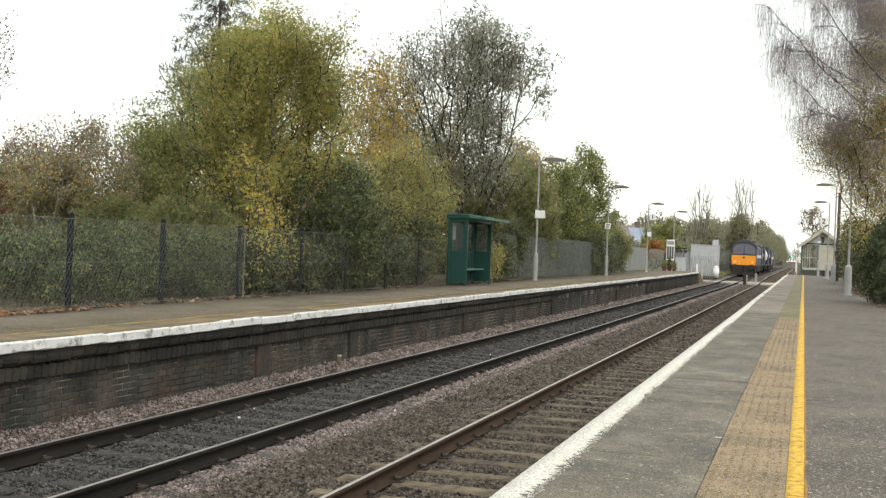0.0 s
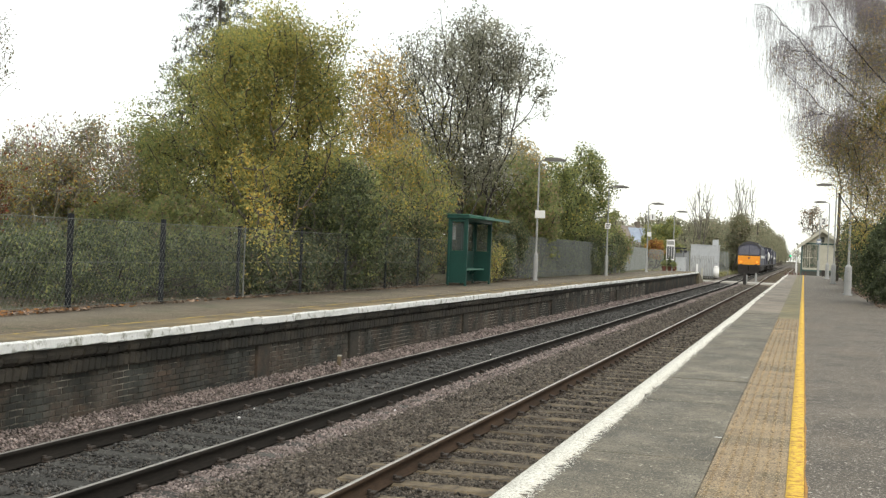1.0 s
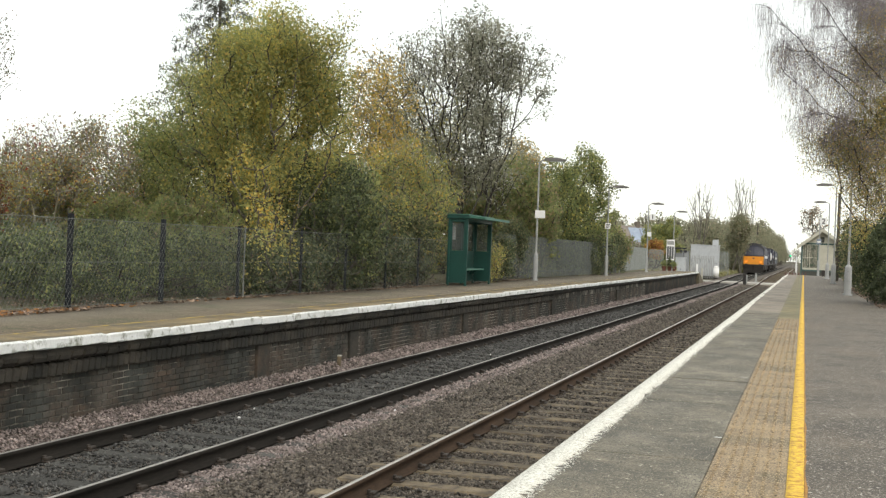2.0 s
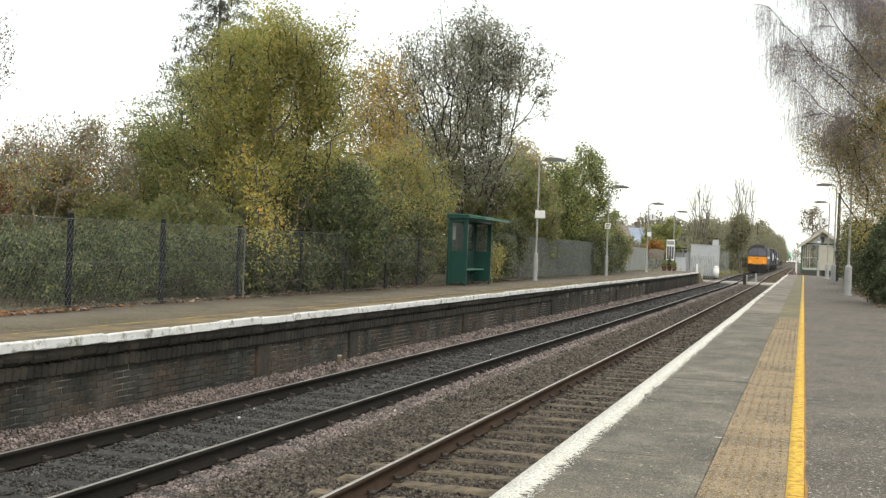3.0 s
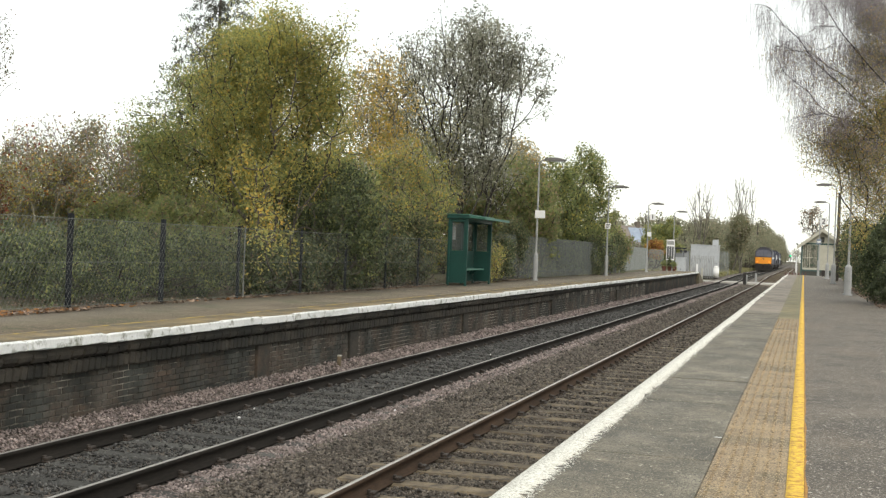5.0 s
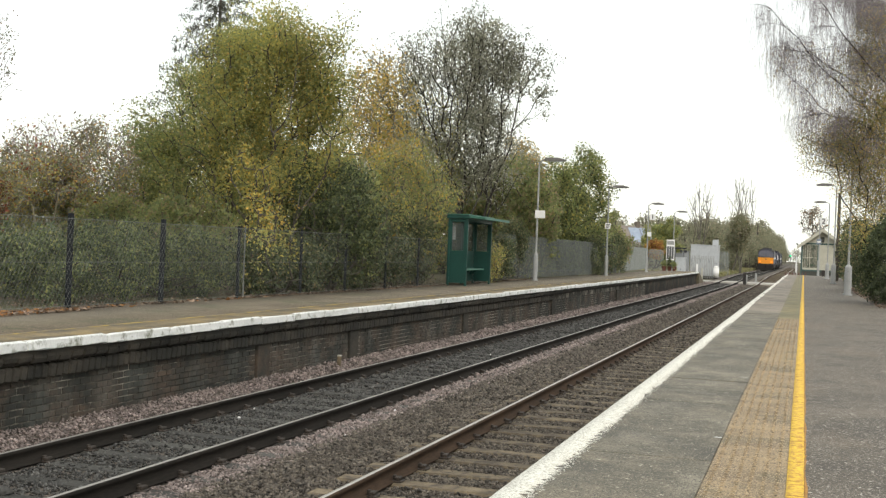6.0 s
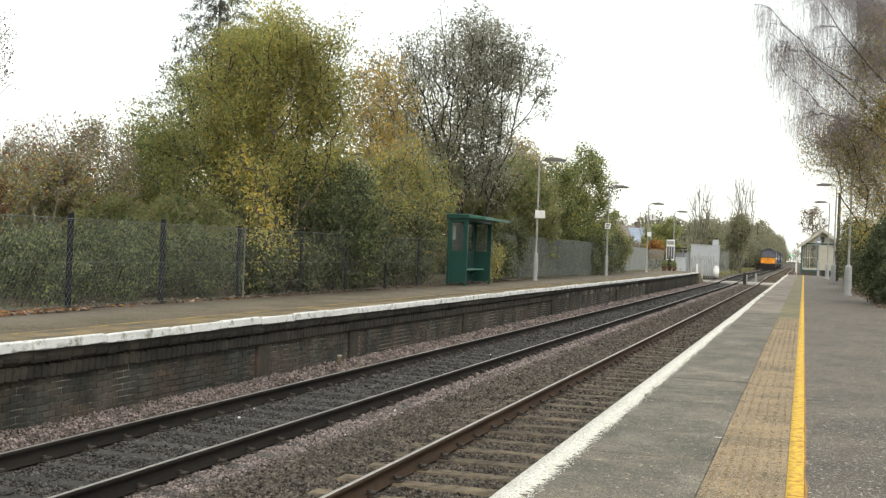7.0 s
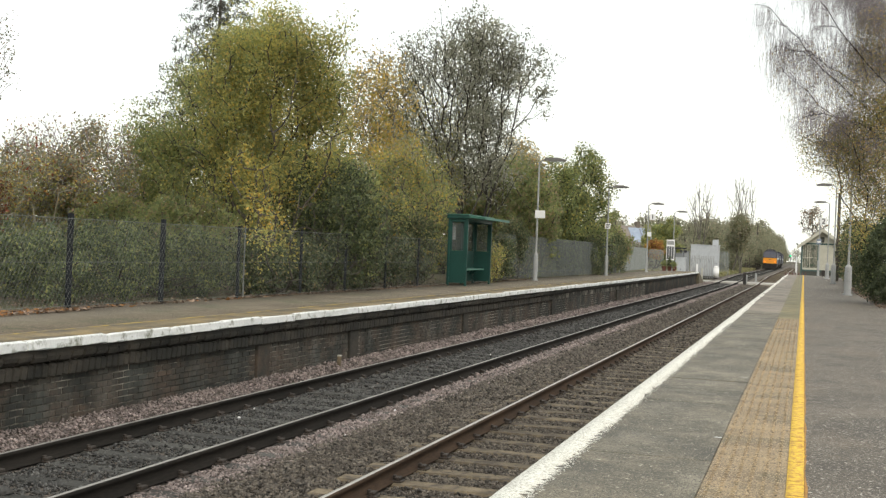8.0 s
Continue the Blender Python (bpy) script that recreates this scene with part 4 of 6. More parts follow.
    part("inspection_door", boxes((stout - 0.018, stout + 0.006, -0.045, 0.045, 0.35, 0.85), bevel=0.004), M["lamp_grey"], s)
    part("column", rods(((0, 0, 1.1), (lean, 0, h - 0.05), 0.045, 0.035), sides=12), M["galv"], s, "slim galvanised column")
    part("arm", rods(((lean, 0, h - 0.10), (lean + reach * 0.5, 0, h + 0.02), 0.024), ((lean + reach * 0.5, 0, h + 0.02), (lean + reach, 0, h + 0.03), 0.024), sides=8), M["galv"], s)
    head = prism([(reach - 0.08, h + 0.0), (reach - 0.04, h + 0.10), (reach + 0.45, h + 0.12), (reach + 0.78, h + 0.045), (reach + 0.74, h - 0.02)], -0.12, 0.12)
    hd = part("lantern", head, M["lamp_head"], s, "grey flat lantern")
    part("diffuser", boxes((reach + 0.1, reach + 0.66, -0.09, 0.09, h - 0.035, h + 0.0)), M["galv"], hd)
    return s


def plate(s, x0, x1, z0, z1, y, mat="white"):
    return part("sign_plate", boxes((x0, x1, y - 0.012, y + 0.012, z0, z1), bevel=0.003), M[mat], s, "white enamel sign plate")


lampA = build_lamp(pose(-10.05, 44.7, 0), 4.72, "galvanised platform lamp with a blank white sign")
pl = plate(lampA, -0.08, 0.32, 2.46, 2.76, -0.07)
lampB = build_lamp(pose(-10.08, 62.0, 0), 4.72, "galvanised platform lamp with a small white sign")
pl = plate(lampB, -0.13, 0.16, 2.50, 2.80, -0.07)
for k in range(3):
    part("text_bar", boxes((-0.09 + 0.02 * k, 0.12 - 0.03 * k, -0.089, -0.083, 2.70 - 0.07 * k, 2.735 - 0.07 * k)), M["ink"], pl)
lampC = build_lamp(pose(-10.4, 81.2, 0), 4.72, "galvanised platform lamp with a numbered car-stop sign")
pl = plate(lampC, 0.10, 0.50, 3.62, 4.04, -0.07)
lettering("1", 0.40, M["ink"], pl, pose(0.30, -0.086, 3.83, 90, 0, 0))
plate(lampC, -0.02, 0.26, 2.48, 2.78, -0.07)
lampD = build_lamp(pose(-10.5, 99.0, -0.6), 5.5, "galvanised platform lamp near the ramp")

for x, y in ((1.56, 44.9), (1.57, 67.5), (1.60, 87.0)):
    build_lamp(pose(x, y, 0, 0, 0, 180), 5.4, "tall galvanised lamp beside the hedge", 0.0, 0.30, 0.13)

stop = thing("car_stop_post", pose(1.17, 102.5, 0), "slim grey post with a car-stop number and a blue notice", "sign post")
part("post", rods(((0, 0, 1.3), (0, 0, 4.9), 0.05), sides=10), M["galv"], stop)
part("lower_column", rods(((0, 0, 0), (0, 0, 1.25), 0.10), ((0, 0, 1.25), (0, 0, 1.34), 0.10, 0.05), sides=12), M["lamp_grey"], stop)
pl = plate(stop, 0.0, 0.54, 4.28, 4.9, -0.07)
lettering("2", 0.58, M["ink"], pl, pose(0.27, -0.086, 4.58, 90, 0, 0))
pb = part("notice_plate", boxes((-0.22, 0.16, -0.075, -0.055, 2.65, 3.1), bevel=0.003), M["blue_sign"], stop, "small blue and white notice")
part("text_bar", boxes((-0.16, 0.10, -0.082, -0.076, 2.8, 2.92)), M["white"], pb)


# ---- things by the crossing ----
def cabinet(name, label, m, w, d, h, mat, doors=2):
    s = thing(name, m, label, "cabinet")
    part("body", boxes((-w / 2, w / 2, -d / 2, d / 2, 0.08, h), bevel=0.02), mat, s)
    part("plinth", boxes((-w / 2 + 0.03, w / 2 - 0.03, -d / 2 + 0.03, d / 2 - 0.03, -0.25, 0.08)), M["dark_stone"], s)
    part("roof", boxes((-w / 2 - 0.06, w / 2 + 0.06, -d / 2 - 0.06, d / 2 + 0.06, h, h + 0.06), bevel=0.015), mat, s)
    for k in range(doors):
        x0 = -w / 2 + 0.04 + k * (w - 0.08) / doors
        dd = part("door", boxes((x0 + 0.015, x0 + (w - 0.08) / doors - 0.015, -d / 2 - 0.025, -d / 2, 0.16, h - 0.08), bevel=0.008), mat, s)
        part("handle", boxes((x0 + 0.06, x0 + 0.09, -d / 2 - 0.05, -d / 2 - 0.025, h * 0.45, h * 0.55)), M["cabinet_dark"], dd)
    return s


relay = cabinet("relay_room", "pale grey steel relay room beside the crossing", pose(-9.5, 119.5, -0.72), 2.7, 2.2, 3.12, M["cabinet"], 3)
part("vent_box", boxes((0.70, 1.28, -0.3, 0.3, 3.17, 3.72), bevel=0.02), M["cabinet"], relay)
cabinet("equipment_cabinet", "grey lineside equipment cabinet", pose(-10.75, 112.5, -0.95), 0.6, 0.8, 2.6, M["cabinet_mid"], 1)
cabinet("equipment_cabinet", "grey lineside equipment cabinet", pose(-11.5, 113, -0.95), 0.8, 0.8, 2.4, M["cabinet_mid"], 1)
cabinet("equipment_cabinet", "small pale lineside cabinet behind the pots", pose(-10.75, 108, -0.95), 0.9, 0.6, 2.0, M["cabinet"], 2)
palisade("pale steel palisade fence round the relay room", -10.9, 116.6, -8.3, 116.6, -0.9, 2.25, step=0.17, coat="galv")
palisade("grey steel palisade fence beyond the relay room", -9.3, 136.0, -8.1, 136.3, -0.75, 2.7, step=0.12, coat="palisade_pale")

bar = thing("barrier_machine", pose(-11.35, 110.0, -0.93), "dark level crossing barrier machine with its arm lowered", "barrier")
part("pedestal", boxes((-0.28, 0.28, -0.25, 0.25, 0, 1.25), bevel=0.03), M["cabinet"], bar)
part("pivot_box", boxes((-0.22, 0.22, -0.35, -0.252, 1.0, 1.55), bevel=0.02), M["cabinet_dark"], bar)
arm = part("arm", boxes((-0.35, 0.95, -0.42, -0.36, 2.82, 2.94), (-0.45, -0.1, -0.44, -0.34, 2.68, 3.02), bevel=0.015), M["ink"], bar, "black counterweighted arm")
part("strut", rods(((-0.1, -0.39, 1.5), (-0.1, -0.39, 2.85), 0.07), ((0.7, -0.39, 0.0), (0.7, -0.39, 2.85), 0.045), sides=8), M["cabinet_dark"], bar)
part("warning_lamp", rods(((0.85, -0.45, 2.6), (0.85, -0.36, 2.6), 0.13), ((0.45, -0.45, 2.6), (0.45, -0.36, 2.6), 0.13), sides=14), M["ink"], bar, "dark road warning lamps")
nb = thing("notice_board", pose(-10.25, 94.5, 0), "tall white station notice board on posts", "notice board")
part("panel", boxes((-0.32, 0.32, -0.04, 0.04, 0.85, 2.5), bevel=0.01), M["white"], nb)
part("header", boxes((-0.28, 0.28, -0.055, -0.042, 2.1, 2.4)), M["galv"], nb, "pale grey header band")
for k in range(2):
    part("leg", boxes((-0.29 + 0.5 * k, -0.21 + 0.5 * k, -0.04, 0.04, 0, 0.85)), M["galv"], nb)
for k in range(3):
    part("poster", boxes((-0.27 + 0.19 * k, -0.11 + 0.19 * k, -0.05, -0.042, 0.95, 1.95)), M["cabinet_dark"], nb)

for i, (x, y, r) in enumerate(((-10.55, 93.2, 0.22), (-10.15, 93.5, 0.20), (-9.75, 93.2, 0.20))):
    pt = thing("plant_pot", pose(x, y, 0), "terracotta pot with a small green shrub", "plant pot", "pots at the platform end")
    part("pot", rods(((0, 0, 0), (0, 0, 0.36), r * 0.65, r * 0.9), sides=14), M["pot"], pt)
    rng = np.random.default_rng(60 + i)
    lv, lf = leaf_cloud(rng, rng.normal(size=(40, 3)) * (0.12, 0.12, 0.16 + 0.12 * (i == 1)) + (0, 0, 0.48 + 0.2 * (i == 1)), 420, 0.06, 0.10)
    held("shrub", quick_mesh("shrub", lv, lf), M["leaf_green" if i != 1 else "leaf_holly"], pt)

pd = thing("plant_pot", pose(1.6, 101.5, -0.004), "dark brown pot at the foot of the sign post", "plant pot")
part("pot", rods(((0, 0, 0), (0, 0, 0.42), 0.15, 0.2), ((0, 0, 0.42), (0, 0, 0.48), 0.22), sides=14), M["bark_dark"], pd)
part("soil", rods(((0, 0, 0.46), (0, 0, 0.495), 0.18), sides=12), M["soil"], pd)
tk = thing("white_barrel", pose(-8.12, 116.2, -0.72), "white plastic barrel beside the crossing", "barrel")
part("barrel", rods(((0, 0, 0), (0, 0, 0.9), 0.27, 0.28), ((0, 0, 0.9), (0, 0, 1.06), 0.28, 0.2), ((0, 0, 1.06), (0, 0, 1.14), 0.2, 0.09), sides=18), M["white"], tk, smooth=True)

for i, (x, y, h, mat) in enumerate(((-8.75, 102.0, 1.5, "white"), (-9.4, 103.0, 1.3, "galv"), (-8.35, 102.5, 1.15, "cream"))):
    b = thing("marker_post", pose(x, y, -0.95), "short pale marker post by the ramp", "post")
    part("post", boxes((-0.07, 0.07, -0.07, 0.07, 0, h), bevel=0.02), M[mat], b)
    part("cap", boxes((-0.09, 0.09, -0.09, 0.09, h, h + 0.05), bevel=0.015), M[mat], b)

for x, y, h, lab in ((-4.8, 103.8, 0.95, "black bollard with a white face between the tracks"), (-4.35, 116.0, 0.85, "short grey bollard between the tracks")):
    b = thing("bollard", pose(x, y, -1.12), lab, "bollard")
    part("post", boxes((-0.16, 0.10, -0.12, 0.12, 0, h + 0.15), bevel=0.03) if h > 0.9 else boxes((-0.08, 0.06, -0.08, 0.08, 0, h + 0.15), bevel=0.03), M["loco_black"] if h > 0.9 else M["galv"], b)
    part("face", boxes((0.10, 0.2, -0.10, 0.10, 0.2, h), bevel=0.02) if h > 0.9 else boxes((0.06, 0.10, -0.06, 0.06, 0.2, h), bevel=0.01), M["galv"], b, "pale grey face")

tg = thing("trespass_guard", pose(-1.25, 105.3, -0.12), "row of dark red timber anti-trespass prisms", "trespass guard")
for k in range(7):
    part("prism", prism([(-0.13, -0.15), (0, 0.40), (0.13, -0.15)], -0.5, 0.5), M["red_wood"], tg).matrix_basis = pose(-0.2 + 0.27 * k, 0, 0)

wp = thing("white_post", pose(-0.62, 106.0, -0.5), "slim white post at the crossing", "post")
part("post", boxes((-0.07, 0.07, -0.07, 0.07, 0, 2.05), bevel=0.015), M["white"], wp)
part("cap", boxes((-0.09, 0.09, -0.09, 0.09, 2.05, 2.1), bevel=0.01), M["galv"], wp)

sg = thing("railway_signal", pose(-5.6, 520, -0.65), "distant railway signal showing green", "signal")
part("post", rods(((0, 0, 0), (0, 0, 3.6), 0.12), sides=8), M["cabinet_dark"], sg)
part("head", boxes((-0.42, 0.42, -0.1, 0.3, 3.3, 4.6), bevel=0.05), M["ink"], sg)
part("green_aspect", rods(((0, -0.14, 4.0), (0, -0.1, 4.0), 0.36), sides=20), M["green_lamp"], sg, "lit green lamp")


for x, y, w in ((-6.92, 14.1, 0.038), (-6.73, 13.28, 0.042), (-6.3, 24.0, 0.045), (-5.25, 15.0, 0.035), (-5.05, 12.7, 0.04)):
    sc = thing("paper_scrap", pose(x, y, -1.085, 12, 8, 40), "crumpled white scrap of litter on the ballast", "litter", "litter scraps")
    bm = bmesh.new()
    bmesh.ops.create_icosphere(bm, subdivisions=1, radius=w * 0.5)
    for vv in bm.verts:
        vv.co *= random.uniform(0.7, 1.15)
    part("scrap", bm, M["white"], sc)
pg = thing("marker_peg", pose(-7.72, 19.0, -1.02), "pale wooden peg in the ballast by the platform wall", "peg")
part("peg", boxes((-0.03, 0.03, -0.035, 0.035, 0, 0.20), bevel=0.008), M["sleeper"], pg)
part("peg_top", boxes((-0.035, 0.035, -0.04, 0.04, 0.20, 0.225), bevel=0.006), M["cream"], pg)


def build_signal_box():
    s = thing("signal_box", pose(0, 125, -0.93), "cream and green timber signal box with a gabled roof", "signal box")
    x0, x1, d, ze, za = -0.30, 3.75, 7.0, 4.05, 5.45
    xm = (x0 + x1) / 2
    part("base", boxes((x0 + 0.05, x1 - 0.05, 0.05, d, 0, 1.25)), M["box_dark"], s, "dark lower storey")
    gable = [(x0, 1.25), (x1, 1.25), (x1, ze), (xm, za - 0.12), (x0, ze)]
    part("upper_wall", prism(gable, 0.06, d), M["cream"], s)
    for k in range(18):
        z = 1.3 + 0.145 * k
        part("board", boxes((xm - 0.35, x1 + 0.005, 0.028, 0.058, z, z + 0.135)), M["cream"], s)
    for x in (x0, xm - 0.42, x1 - 0.14):
        part("corner_board", boxes((x - 0.02, x + 0.16, -0.01, 0.058, 0.0, ze)), M["box_green"], s)
    part("band", boxes((x0, x1, -0.02, 0.056, 1.12, 1.28)), M["box_green"], s)
    part("head_band", boxes((x0, x1, -0.02, 0.026, ze - 0.18, ze - 0.02)), M["box_green"], s)
    w = part("window", boxes((x0 + 0.16, xm - 0.44, 0.0, 0.05, 1.45, ze - 0.2)), M["box_pane"], s)
    for k in range(4):
        xx = x0 + 0.16 + k * 0.225
        part("glazing_bar", boxes((xx, xx + 0.035, -0.02, 0.0, 1.45, ze - 0.2)), M["cream"], w)
    for z in (1.45, 2.5, ze - 0.24):
        part("glazing_bar", boxes((x0 + 0.16, xm - 0.44, -0.018, 0.002, z, z + 0.04)), M["cream"], w)
    part("sill_panel", boxes((x0 + 0.16, xm - 0.44, 0.01, 0.055, 1.3, 1.45)), M["cream"], s)
    lw = part("lower_window", boxes((x0 + 0.3, xm - 0.3, 0.0, 0.05, 0.35, 0.95)), M["box_dark"], s)
    part("glazing_bar", boxes((x0 + 0.72, x0 + 0.78, -0.015, 0.0, 0.35, 0.95)), M["box_green"], lw)
    part("vent", boxes((xm - 0.2, xm + 0.2, 0.0, 0.058, 4.1, 4.65)), M["box_dark"], s, "louvred gable vent")
    for sg_ in (-1, 1):
        hw = (x1 - x0) / 2 + 0.45
        sl = (za - ze + 0.15) / ((x1 - x0) / 2)
        r = prism([(xm, za), (xm + sg_ * hw, za - sl * hw), (xm + sg_ * hw, za - sl * hw + 0.09), (xm, za + 0.12)], -0.55, d + 0.5)
        part("roof_slope", r, M["tile"], s, "grey slate roof slope")
        part("bargeboard", prism([(xm, za - 0.24), (xm + sg_ * hw, za - sl * hw - 0.24), (xm + sg_ * hw, za - sl * hw + 0.10), (xm, za + 0.10)], -0.62, -0.555), M["cream"], s, "cream bargeboard")
    part("gutter", boxes((x0 - 0.5, x0 - 0.36, -0.5, d, ze - 0.2, ze - 0.1)), M["box_dark"], s)


build_signal_box()


def build_house():
    s = thing("house", pose(-23.6, 152, -0.95, 0, 0, -58), "brown brick house with reflecting roof panels beyond the fence", "house")
    part("wall", prism([(-2.6, 0), (2.4, 0), (2.4, 3.5), (0, 5.7), (-2.6, 3.4)], 0.2, 5.6), M["house_wall"], s)
    for sx in (1, -1):
        rf = part("roof_slope", prism([(0, 5.75), (sx * 2.8, 3.2), (sx * 2.8, 3.34), (0, 5.92)], -0.3, 6.0), M["tile"], s, "brown tiled roof slope")
        if sx > 0:
            for k in range(2):
                part("roof_panel", prism([(0.35, 5.62), (2.35, 3.79), (2.35, 3.85), (0.35, 5.68)], 1.5 + 1.6 * k, 3.0 + 1.6 * k), M["slate_blue"], rf, "pale blue reflecting panel")
    part("chimney", boxes((-0.35, 0.25, 2.7, 3.3, 5.4, 6.5), bevel=0.03), M["house_wall"], s)
    part("window", boxes((2.38, 2.44, 1.5, 2.7, 1.4, 2.6)), M["white"], s)


build_house()


# ---- the train ----
ARCH = [(-1.32, 1.15), (-1.32, 3.12), (-1.24, 3.34), (-0.95, 3.62), (-0.55, 3.86), (-0.2, 3.95), (0.2, 3.95), (0.55, 3.86), (0.95, 3.62), (1.24, 3.34), (1.32, 3.12), (1.32, 1.15)]


def bogie(parent, y, axles, label="black bogie"):
    L = 1.9 * (axles - 1)
    b = part("bogie", boxes((-1.15, -0.95, y - L / 2 - 0.7, y + L / 2 + 0.7, 0.45, 0.95), (0.95, 1.15, y - L / 2 - 0.7, y + L / 2 + 0.7, 0.45, 0.95), (-0.95, 0.95, y - 0.25, y + 0.25, 0.5, 0.9), bevel=0.04), M["loco_black"], parent, label)
    for k in range(axles):
        yy = y - L / 2 + 1.9 * k
        part("wheelset", rods(((-0.82, yy, 0.48), (-0.70, yy, 0.48), 0.48), ((0.70, yy, 0.48), (0.82, yy, 0.48), 0.48), ((-0.7, yy, 0.48), (0.7, yy, 0.48), 0.09), sides=18), M["rust_dark"], b)


def build_loco(label, lit):
    """Local: y = 0 is the end that faces the station, z = 0 the top of rail."""
    s = thing("locomotive", pose(0, 0, 0), label, "locomotive", "train")
    rake = lambda x, z, y: y + (max(0.0, z - 2.25) * (0.26 if y < 5 else -0.26) if (y < 0.1 or y > 21) else 0)
    part("cab", prism(ARCH, 0.0, 2.6, rake), M["loco_blue"], s, "dark blue cab")
    part("body", prism([(x * 0.93, z * 0.985) for x, z in ARCH], 2.6, 18.8), M["loco_blue"], s, "dark blue body side")
    part("cab", prism(ARCH, 18.8, 21.3, rake), M["loco_blue"], s, "dark blue cab")
    cap = [(-1.345, 3.0), (-1.345, 3.14), (-1.26, 3.37), (-0.96, 3.66), (-0.56, 3.91), (-0.2, 4.0), (0.2, 4.0), (0.56, 3.91), (0.96, 3.66), (1.26, 3.37), (1.345, 3.14), (1.345, 3.0),
           (1.16, 3.20), (0.86, 3.46), (0.46, 3.66), (0.0, 3.70), (-0.46, 3.66), (-0.86, 3.46), (-1.16, 3.20)]
    part("cab_roof", prism(cap, 0.10, 2.7, lambda x, z, y: y + (max(0.0, z - 2.95) * 0.26 if y < 1 else 0)), M["loco_roof"], s, "black rounded roof edge")
    part("body_roof", prism([(-1.1, 3.46), (-0.6, 3.84), (0, 3.97), (0.6, 3.84), (1.1, 3.46)], 2.7, 18.7), M["loco_roof"], s, "sooty grey roof")
    for k in range(3):
        part("roof_fan", rods(((0, 12.5 + 1.5 * k, 3.9), (0, 12.5 + 1.5 * k, 4.03), 0.6), sides=16), M["loco_roof"], s)
    part("side_band", boxes((1.235, 1.25, 3.0, 18.4, 2.0, 2.35)), M["tank"], s, "white side stripe")
    part("nose_panel", boxes((-1.29, 1.29, -0.03, 0.0, 1.18, 2.24), bevel=0.012), M["loco_yellow" if lit else "loco_roof"], s, "bright orange-yellow warning panel" if lit else "grimy coupled end")
    part("badge", boxes((-0.12, 0.12, -0.042, -0.031, 1.9, 2.08), bevel=0.004), M["loco_blue"], s)
    for sx in (-1, 1):
        w = bmesh.new()
        q = [(sx * 0.06, 2.36), (sx * 1.20, 2.36), (sx * 1.18, 3.06), (sx * 0.86, 3.40), (sx * 0.06, 3.52)]
        a = [w.verts.new((x, (z - 2.25) * 0.26 - 0.02, z)) for x, z in q]
        b = [w.verts.new((x, (z - 2.25) * 0.26 + 0.02, z)) for x, z in q]
        w.faces.new(a)
        w.faces.new(b[::-1])
        for i in range(5):
            w.faces.new((a[i], b[i], b[(i + 1) % 5], a[(i + 1) % 5]))
        bmesh.ops.recalc_face_normals(w, faces=w.faces)
        part("windscreen", w, M["screen"], s, "bluish reflecting windscreen")
        part("wiper", rods(((sx * 0.5, -0.01, 2.4), (sx * 0.72, 0.16, 3.1), 0.014), sides=4), M["ink"], s)
        lc = part("lamp_cluster", boxes((sx * 0.72, sx * 1.16, -0.05, -0.03, 1.40, 1.62), bevel=0.006), M["loco_yellow" if lit else "loco_roof"], s)
        part("tail_light" if lit else "headlight", rods(((sx * 0.95, -0.075, 1.51), (sx * 0.95, -0.05, 1.51), 0.12), sides=14), M["tail"] if lit else M["galv"], lc, "glowing orange-red tail light" if lit else "")
        part("buffer", rods(((sx * 0.87, -0.62, 1.0), (sx * 0.87, -0.55, 1.0), 0.25), ((sx * 0.87, -0.55, 1.0), (sx * 0.87, 0.05, 1.0), 0.11), sides=14), M["loco_black"], s)
        part("handrail", rods(((sx * 1.34, 0.35, 1.3), (sx * 1.34, 0.35, 2.5), 0.02), sides=6), M["galv"], s)
        part("cab_side_window", boxes((sx * 1.315, sx * 1.33, 0.9, 1.7, 2.3, 2.95)), M["screen"], s)
        part("solebar", boxes((sx * 1.15, sx * 1.30, 0.3, 21.0, 0.95, 1.15)), M["loco_black"], s)
    part("buffer_beam", boxes((-1.28, 1.28, -0.02, 0.35, 0.6, 1.16), bevel=0.02), M["loco_black"], s)
    part("plough", prism([(-1.12, 0.1), (-1.26, 0.3), (-1.26, 0.59), (1.26, 0.59), (1.26, 0.3), (1.12, 0.1)], -0.1, 0.15), M["loco_black"], s)
    part("coupling", boxes((-0.09, 0.09, -0.45, 0.0, 0.85, 1.05), (-0.05, 0.05, -0.5, -0.4, 0.45, 0.95)), M["rust_dark"], s)
    part("fuel_tank", boxes((-1.2, 1.2, 8.0, 13.4, 0.35, 1.1), bevel=0.1), M["loco_black"], s)
    bogie(s, 4.1, 3)
    bogie(s, 17.2, 3)
    return s


def build_wagon(label, seed):
    s = thing("tank_wagon", pose(0, 0, 0), label, "wagon", "train")
    L = 18.8
    part("deck", boxes((-1.3, 1.3, 0, L, 1.0, 1.22), bevel=0.02), M["loco_black"], s)
    for y0, ln in ((1.0, 5.6), (12.2, 5.6)):
        t = bmesh.new()
        rod(t, (0, y0 + 0.25, 2.4), (0, y0 + ln - 0.25, 2.4), 1.15, sides=28)
        rod(t, (0, y0, 2.4), (0, y0 + 0.25, 2.4), 0.8, 1.15, sides=28)
        rod(t, (0, y0 + ln - 0.25, 2.4), (0, y0 + ln, 2.4), 1.15, 0.8, sides=28)
        tk_ = part("tank", t, M["tank"], s, "white water tank", smooth=False)
        part("manhole", rods(((0, y0 + ln / 2, 3.5), (0, y0 + ln / 2, 3.72), 0.3), sides=14), M["galv"], tk_)
        for k in (0.18, 0.5, 0.82):
